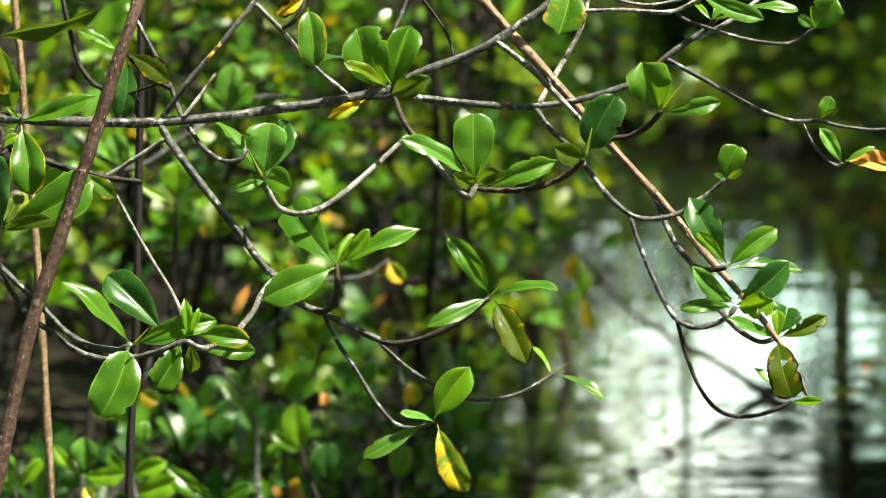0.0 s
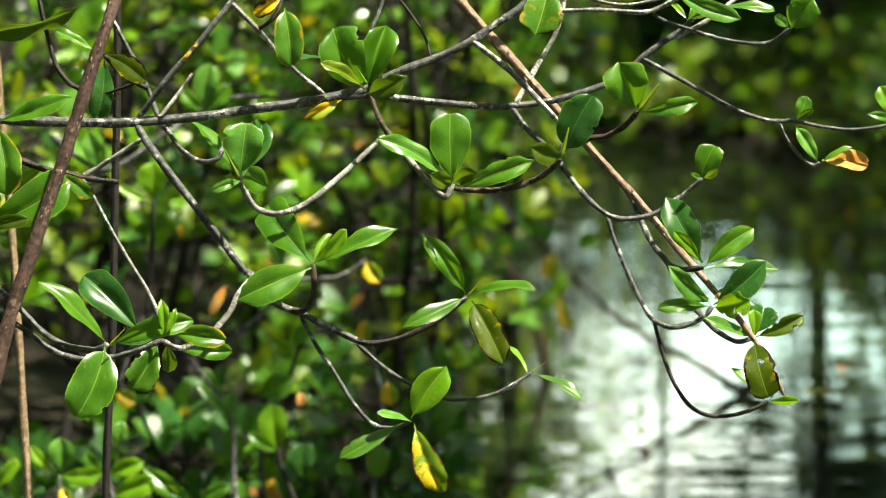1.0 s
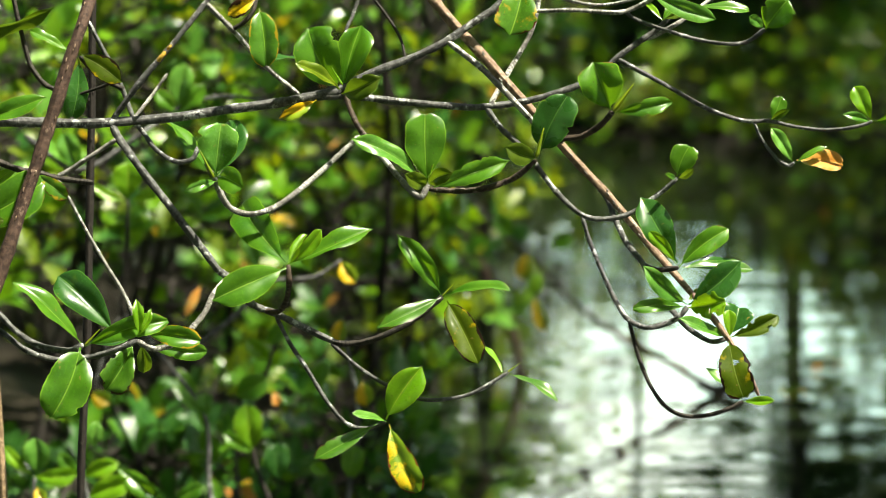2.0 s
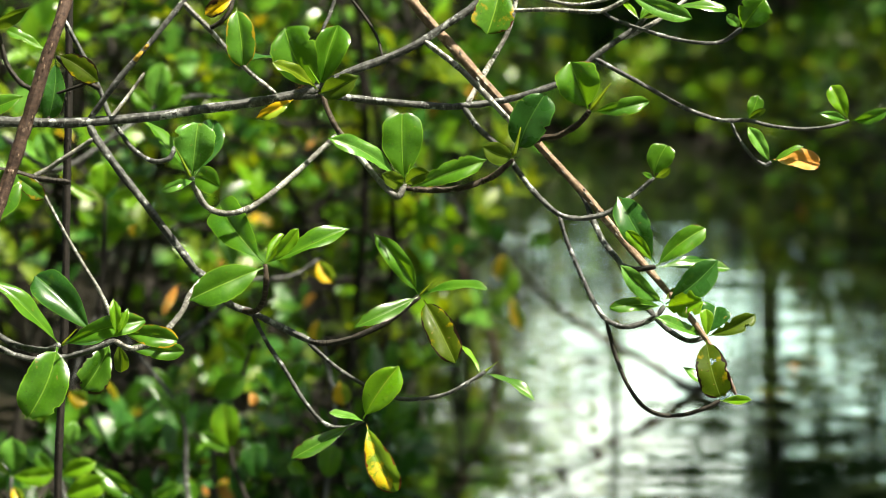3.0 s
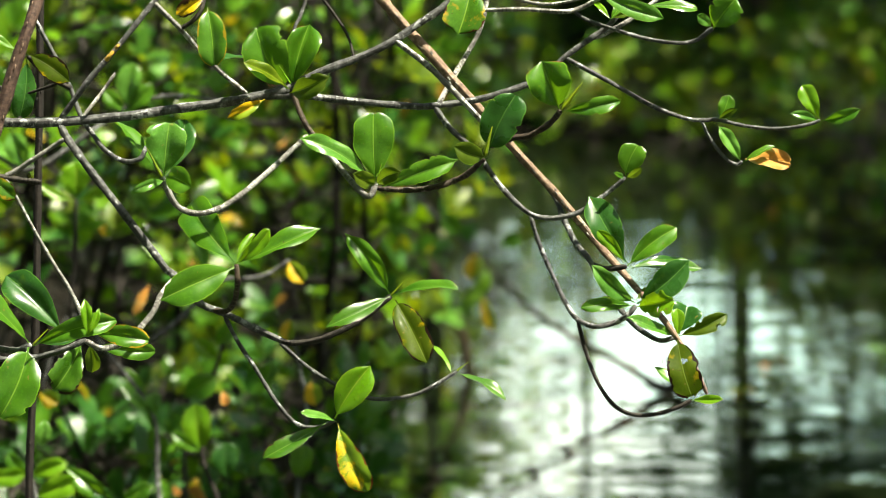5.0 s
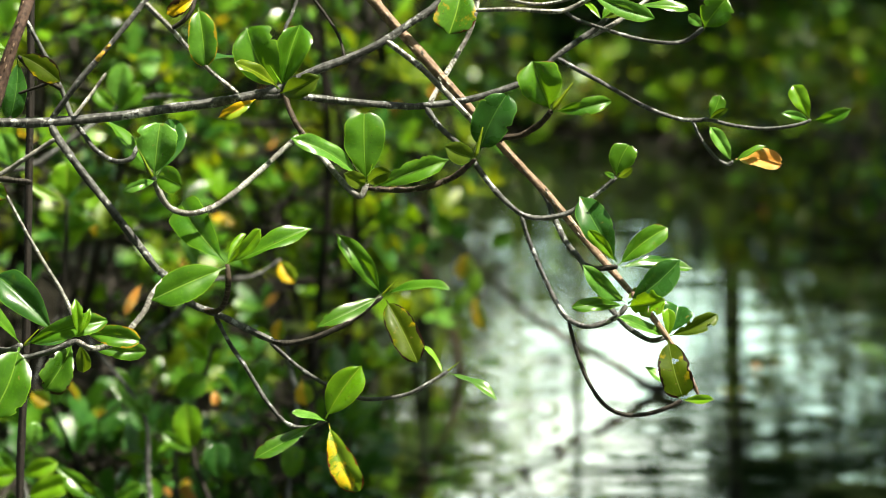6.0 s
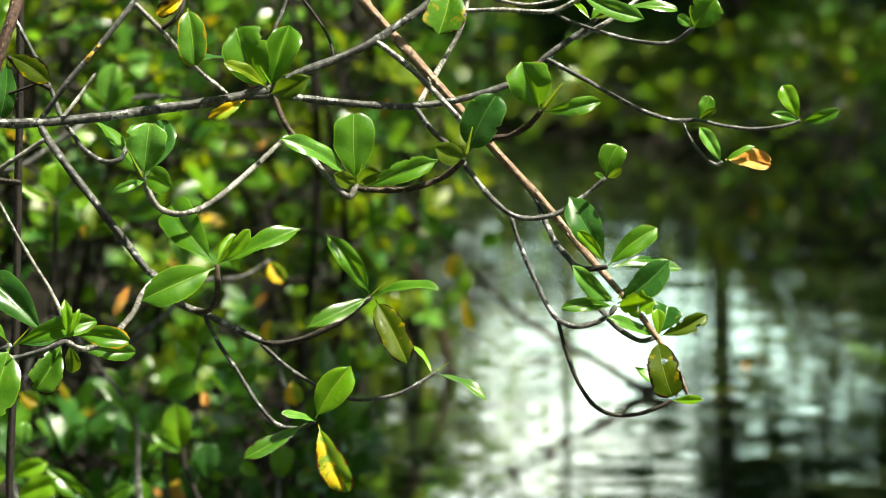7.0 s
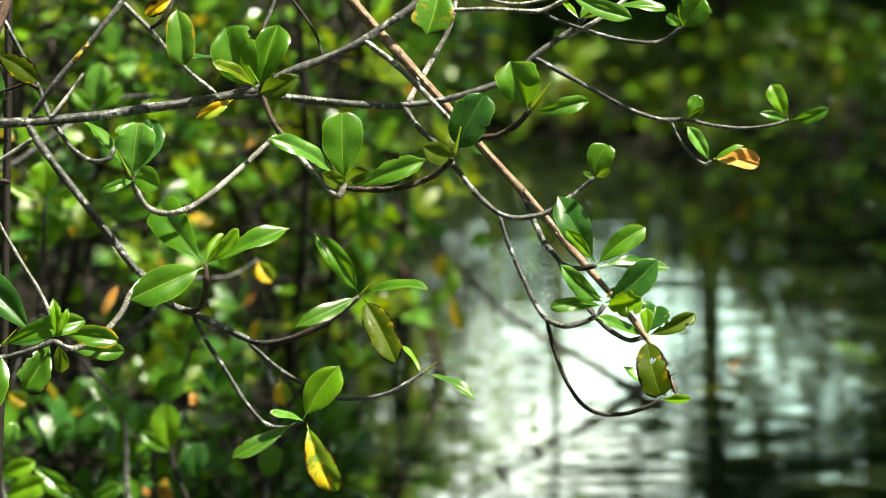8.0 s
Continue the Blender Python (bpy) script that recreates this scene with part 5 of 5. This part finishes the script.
def tree(name, base, height, crown, seed, leaves=7000, size=0.2, low=0.45, girth=0.085, tone=None):
    """A mangrove tree: prop roots, a tapering trunk with limbs and a crown of many leaf clumps above low * height."""
    rng = random.Random(seed)
    base = Vector(base)
    ob = thing(name, base, "tall shaded mangrove tree with a dense green crown, mostly added out of view for shade", "tree", "mangrove trees")
    top = base + Vector((rng.uniform(-0.4, 0.4), rng.uniform(-0.4, 0.4), height * 0.85))
    mid = base.lerp(top, 0.5) + Vector((rng.uniform(-0.12, 0.12), rng.uniform(-0.12, 0.12), 0))
    v, f, uv = tube([base - Vector((0, 0, 0.6)), mid, top], girth, girth * 0.4, 10, 8, 0.06, seed)
    hang(new("trunk", mesh_object("trunk", v, f, dark_bark, uv)), ob)
    for _ in range(3):
        a = rng.uniform(0, 6.28)
        start = base + Vector((0, 0, rng.uniform(0.4, 0.9)))
        foot = base + Vector((math.cos(a), math.sin(a), 0)) * rng.uniform(0.4, 0.8) - Vector((0, 0, 0.6))
        v, f, uv = tube([start, start.lerp(foot, 0.5) + Vector((0, 0, 0.15)), foot], girth * 0.35, girth * 0.25, 7, 5, 0.08, rng.random())
        hang(new("prop_root", mesh_object("prop_root", v, f, root_bark, uv)), ob)
    crowns = Leaves()
    drift, spread = min(0.4, crown * 0.3), min(0.28, crown * 0.12)
    for _ in range(9):
        start = base.lerp(top, rng.uniform(low, 1.0))
        a, reach = rng.uniform(0, 6.28), crown * math.sqrt(rng.uniform(0.1, 1.0))
        end = start + Vector((math.cos(a) * reach, math.sin(a) * reach, rng.uniform(0.2, 1.0)))
        v, f, uv = tube([start, start.lerp(end, 0.5) + Vector((0, 0, 0.1)), end], girth * 0.3, 0.010, 6, 4, 0.1, rng.random())
        hang(new("limb", mesh_object("limb", v, f, dark_bark, uv)), ob)
        for _ in range(14):
            clump = start.lerp(end, rng.uniform(0.35, 1.1)) + Vector((rng.gauss(0, drift), rng.gauss(0, drift), rng.gauss(drift * 0.5, drift * 0.75)))
            clump.z = max(clump.z, base.z + height * low)
            for _ in range(leaves // 126):
                p = clump + Vector((rng.gauss(0, spread), rng.gauss(0, spread), rng.gauss(0, spread * 0.6)))
                along = Vector((rng.uniform(-1, 1), rng.uniform(-1, 1), rng.uniform(-0.6, 0.5)))
                face = Vector((rng.uniform(-0.5, 0.5), rng.uniform(-0.5, 0.5), 1))
                crowns.add(p, along, face, rng.uniform(0.7, 1.2) * size, 0.5)
    tagged(hang(new("crown", crowns.build("crown", tone or deep)), ob), kind="stuff")
    return ob


# tall unseen trees, added all round to shade the place from overhead, but for a hole above the spray and the open reach
# of the creek
tall = [tree("mangrove_tree", (-3.4, 9.6, 0.1), 8.5, 3.0, 1, tone=fresh), tree("mangrove_tree", (-3.0, 13.6, 0.1), 9.5, 3.0, 2), tree("mangrove_tree", (7.2, 12.0, 0), 9.0, 3.0, 3)]
low_trees = [tree("mangrove_tree", (4.5, 25.0, 0.2), 5.0, 2.2, 4, low=0.15), tree("mangrove_tree", (-3.2, 25.5, 0.2), 5.5, 2.4, 5, low=0.15, tone=fresh)]
# extra crowns out of view, placed to throw shade on the near bank and creek
tree("mangrove_tree", (4.8, 8.4, 0.0), 8.5, 3.5, 7, 7000)
tree("mangrove_tree", (2.3, 6.7, 0.0), 7.6, 1.4, 15, 620, low=0.62, girth=0.06)
tree("mangrove_tree", (2.4, 6.2, 0.0), 7.4, 1.0, 17, 400, low=0.66, girth=0.05)
tree("mangrove_tree", (3.0, 9.9, 0.0), 7.8, 1.3, 16, 380, low=0.62, girth=0.06)
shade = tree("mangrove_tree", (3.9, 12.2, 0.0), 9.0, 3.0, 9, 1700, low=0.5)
for x, y in [(5.3, 16.8), (6.6, 13.6)]:
    copy_thing(shade, pose(x, y, 0.0, 0, 0, dice.uniform(0, 360)))
# another crown out of view, added to shade the far shore
tree("mangrove_tree", (4.3, 20.2, 0.0), 8.5, 2.8, 10, 2600, low=0.55)
slim = tree("mangrove_tree", (1.85, 23.8, 0.1), 8.5, 2.6, 6, 2600, low=0.6, girth=0.075)
tree("mangrove_tree", (1.06, 24.3, 0.1), 8.0, 1.6, 13, 900, low=0.7, girth=0.038)
# dense high crowns added above the view to darken the ground behind the far shore
shade_roof = tree("mangrove_tree", (3.4, 25.4, 0.1), 10.0, 3.0, 14, 7000, size=0.24, low=0.55, girth=0.07)
for x, y, turn in [(5.4, 23.0, 110), (5.6, 27.4, 240), (7.6, 25.6, 30), (4.4, 31.2, 300), (7.2, 31.0, 160), (-1.6, 29.4, 70), (3.9, 35.6, 20), (-1.8, 34.4, 200), (7.6, 36.0, 280)]:
    copy_thing(shade_roof, pose(x, y, 0.1, 0, 0, turn))
copy_thing(slim, pose(-0.9, 25.5, 0.1, 0, 0, 80))
copy_thing(slim, pose(3.05, 24.6, 0.1, 0, 0, 200))


def is_clear(x, y):
    """Where no tall trunk stands: the open view, the place under the hole, the far reach."""
    if -1.2 < y < 46 and abs(x) < 0.13 * y + 1.1:
        return True
    if 1.5 < x < 7.0 and 8.0 < y < 24.5:
        return True
    return (x - 2.2) ** 2 + (y - 4.0) ** 2 < 4.6 ** 2


# unseen trees on a rough grid, added to keep out sun and sky light
k = 0
for gy in np.arange(-16, 44, 4.2):
    for gx in np.arange(-20, 21, 4.2):
        x, y = gx + dice.uniform(-1.2, 1.2), gy + dice.uniform(-1.2, 1.2)
        if not is_clear(x, y) and abs(x - 7.2) + abs(y - 12) > 2 and abs(x + 3.2) + abs(y - 11.6) > 3:
            copy_thing(tall[k % 3], pose(x, y, 0.1, 0, 0, dice.uniform(0, 360)))
            k += 1
# a thicket on the mud behind the far shore, with shade put into its dark leaf tones
for k in range(26):
    x, y = -3.4 + (k % 13) * 0.78 + dice.uniform(-0.2, 0.2), (24.6, 29.0)[k // 13] + dice.uniform(-0.4, 0.4)
    copy_thing(dim_model, pose(x, y, 0.15, 0, 0, dice.uniform(0, 360)) @ Matrix.Diagonal((1.15, 1.15, (1.05, 1.25)[k // 13] + 0.55 * (k * 0.618 % 1.0), 1)))
# leafy saplings in a dense row beside the slim trunk
saplings = []
for k, (x, y, h) in enumerate([(3.0, 24.0, 2.7), (3.8, 23.6, 3.0), (3.45, 25.4, 3.2)]):
    sapling = tree("mangrove_sapling", (x, y, 0.1), h, 0.95, 70 + k, 1920, 0.15, low=0.16, girth=0.03, tone=(deep, olive, deep)[k])
    saplings.append(tagged(sapling, "leafy mangrove sapling on the far shore", "tree", "saplings"))
for k, (x, y) in enumerate([(2.15, 26.2), (4.3, 24.1), (5.0, 23.6), (4.0, 25.2), (5.6, 24.5)]):
    copy_thing(saplings[k % 3], pose(x, y, 0.1, 0, 0, dice.uniform(0, 360)))
# thin crown out of view, added to block some of the sun
tree("mangrove_tree", (7.4, 1.2, 0.0), 8.0, 3.2, 8, 1000, low=0.6)
for x, y in [(6.9, 25.2), (8.6, 24.4), (4.9, 29.0), (-5.4, 24.0), (-3.4, 30.0), (9.8, 25.0), (-7.6, 25.6), (7.0, 28.5)]:
    copy_thing(low_trees[k % 2], pose(x, y, 0.2, 0, 0, dice.uniform(0, 360)))
    k += 1
# the far end of the reach: a low line of trees
for k in range(20):
    copy_thing(low_trees[k % 2], pose(-32 + k * 3.6 + dice.uniform(-1, 1), 110 + dice.uniform(-5, 5), 0.2, 0, 0, dice.uniform(0, 360)))

# sparse leafy twigs that lean out over the creek
lean = random.Random(77)
tips = tips_in(lean, 95, (0.0, 0.95), (18.6, 21.0), (0.85, 1.75), lambda p: lean.random() < 0.12 + (0.95 - p[0]) * 0.75)
stems = [((-0.35 + lean.uniform(-0.3, 0.2), 19.8 + lean.uniform(-0.6, 0.6), -0.4), (lean.uniform(0.2, 0.8), 19.8 + lean.uniform(-0.8, 0.8), lean.uniform(1.3, 2.0))) for _ in range(4)]
shrub("mangrove_shrub", (-0.3, 19.8, 0), "shaded mangrove shrub hanging over the creek", stems, tips, 20, 47, apart=False)
# leaf clusters on bare stems that break up the bright gap from the near bank's side
tips = []
for _ in range(34):
    hub = Vector((0.05 + 1.0 * lean.random() ** 1.6, lean.uniform(20.6, 22.6), 0.70 + 0.95 * lean.random() ** 1.4))
    tips += [tuple(hub + Vector((lean.gauss(0, 0.10), lean.gauss(0, 0.1), lean.gauss(0, 0.035)))) for _ in range(lean.randint(3, 7))]
stems = [((-0.3 + lean.uniform(-0.3, 0.3), 22.3 + lean.uniform(-0.3, 0.3), -0.2), (lean.uniform(0.1, 0.8), 21.6 + lean.uniform(-0.6, 0.6), lean.uniform(1.9, 2.8))) for _ in range(4)]
shrub("mangrove_shrub", (-0.2, 22.2, 0), "tall thin mangrove shrub with loose leaf clusters over the creek", stems, tips, 20, 49, apart=False, tones=[fresh, lime, olive, fresh])
# low leafy branches over the water on the other bank
for k, (x0, x1, y0, y1, n) in enumerate([(1.20, 2.5, 15.0, 17.2, 170), (1.5, 3.0, 18.0, 20.5, 260)]):
    tips = tips_in(lean, n, (x0, x1), (y0, y1), (0.06, 0.66), lambda p: lean.random() < (p[0] - x0 + 0.12) / 0.9)
    stems = [((x1 - 0.2 + lean.uniform(-0.3, 0.3), (y0 + y1) / 2 + lean.uniform(-0.8, 0.8), -0.4), (lean.uniform(x0 + 0.3, x1), lean.uniform(y0, y1), lean.uniform(0.3, 0.7))) for _ in range(7)]
    shrub("mangrove_shrub", (x1 - 0.2, (y0 + y1) / 2, 0), "low leafy mangrove shrub spreading over the creek", stems, tips, 24, 50 + k, apart=False)
# loose leafy sprays standing in the shallows before the far shore
spray_rng = random.Random(91)
for k, (x0, x1, y0, y1, hubs) in enumerate([(0.75, 1.7, 19.2, 21.4, 26), (1.5, 2.8, 19.6, 21.6, 34), (1.3, 2.3, 16.4, 18.6, 26)]):
    tips = []
    for _ in range(hubs):
        hub = Vector((spray_rng.uniform(x0, x1), spray_rng.uniform(y0, y1), 0.04 + 0.5 * spray_rng.random() ** 1.3 * min(1.0, 0.35 + (spray_rng.random() + x0) / 2)))
        tips += [tuple(hub + Vector((spray_rng.gauss(0, 0.07), spray_rng.gauss(0, 0.1), spray_rng.gauss(0, 0.03)))) for _ in range(spray_rng.randint(2, 5))]
    tips = [(x, y, max(z, 0.03)) for x, y, z in tips]
    stems = [((spray_rng.uniform(x0, x1), spray_rng.uniform(y0, y1), -0.4), (spray_rng.uniform(x0, x1), spray_rng.uniform(y0, y1), spray_rng.uniform(0.2, 0.45))) for _ in range(6)]
    shrub("mangrove_shrub", ((x0 + x1) / 2, (y0 + y1) / 2, 0), "loose olive mangrove sprays rising from the creek shallows", stems, tips, 12, 95 + k, thick=0.008, apart=False, tones=[lime, olive, lime, young, olive, fresh])
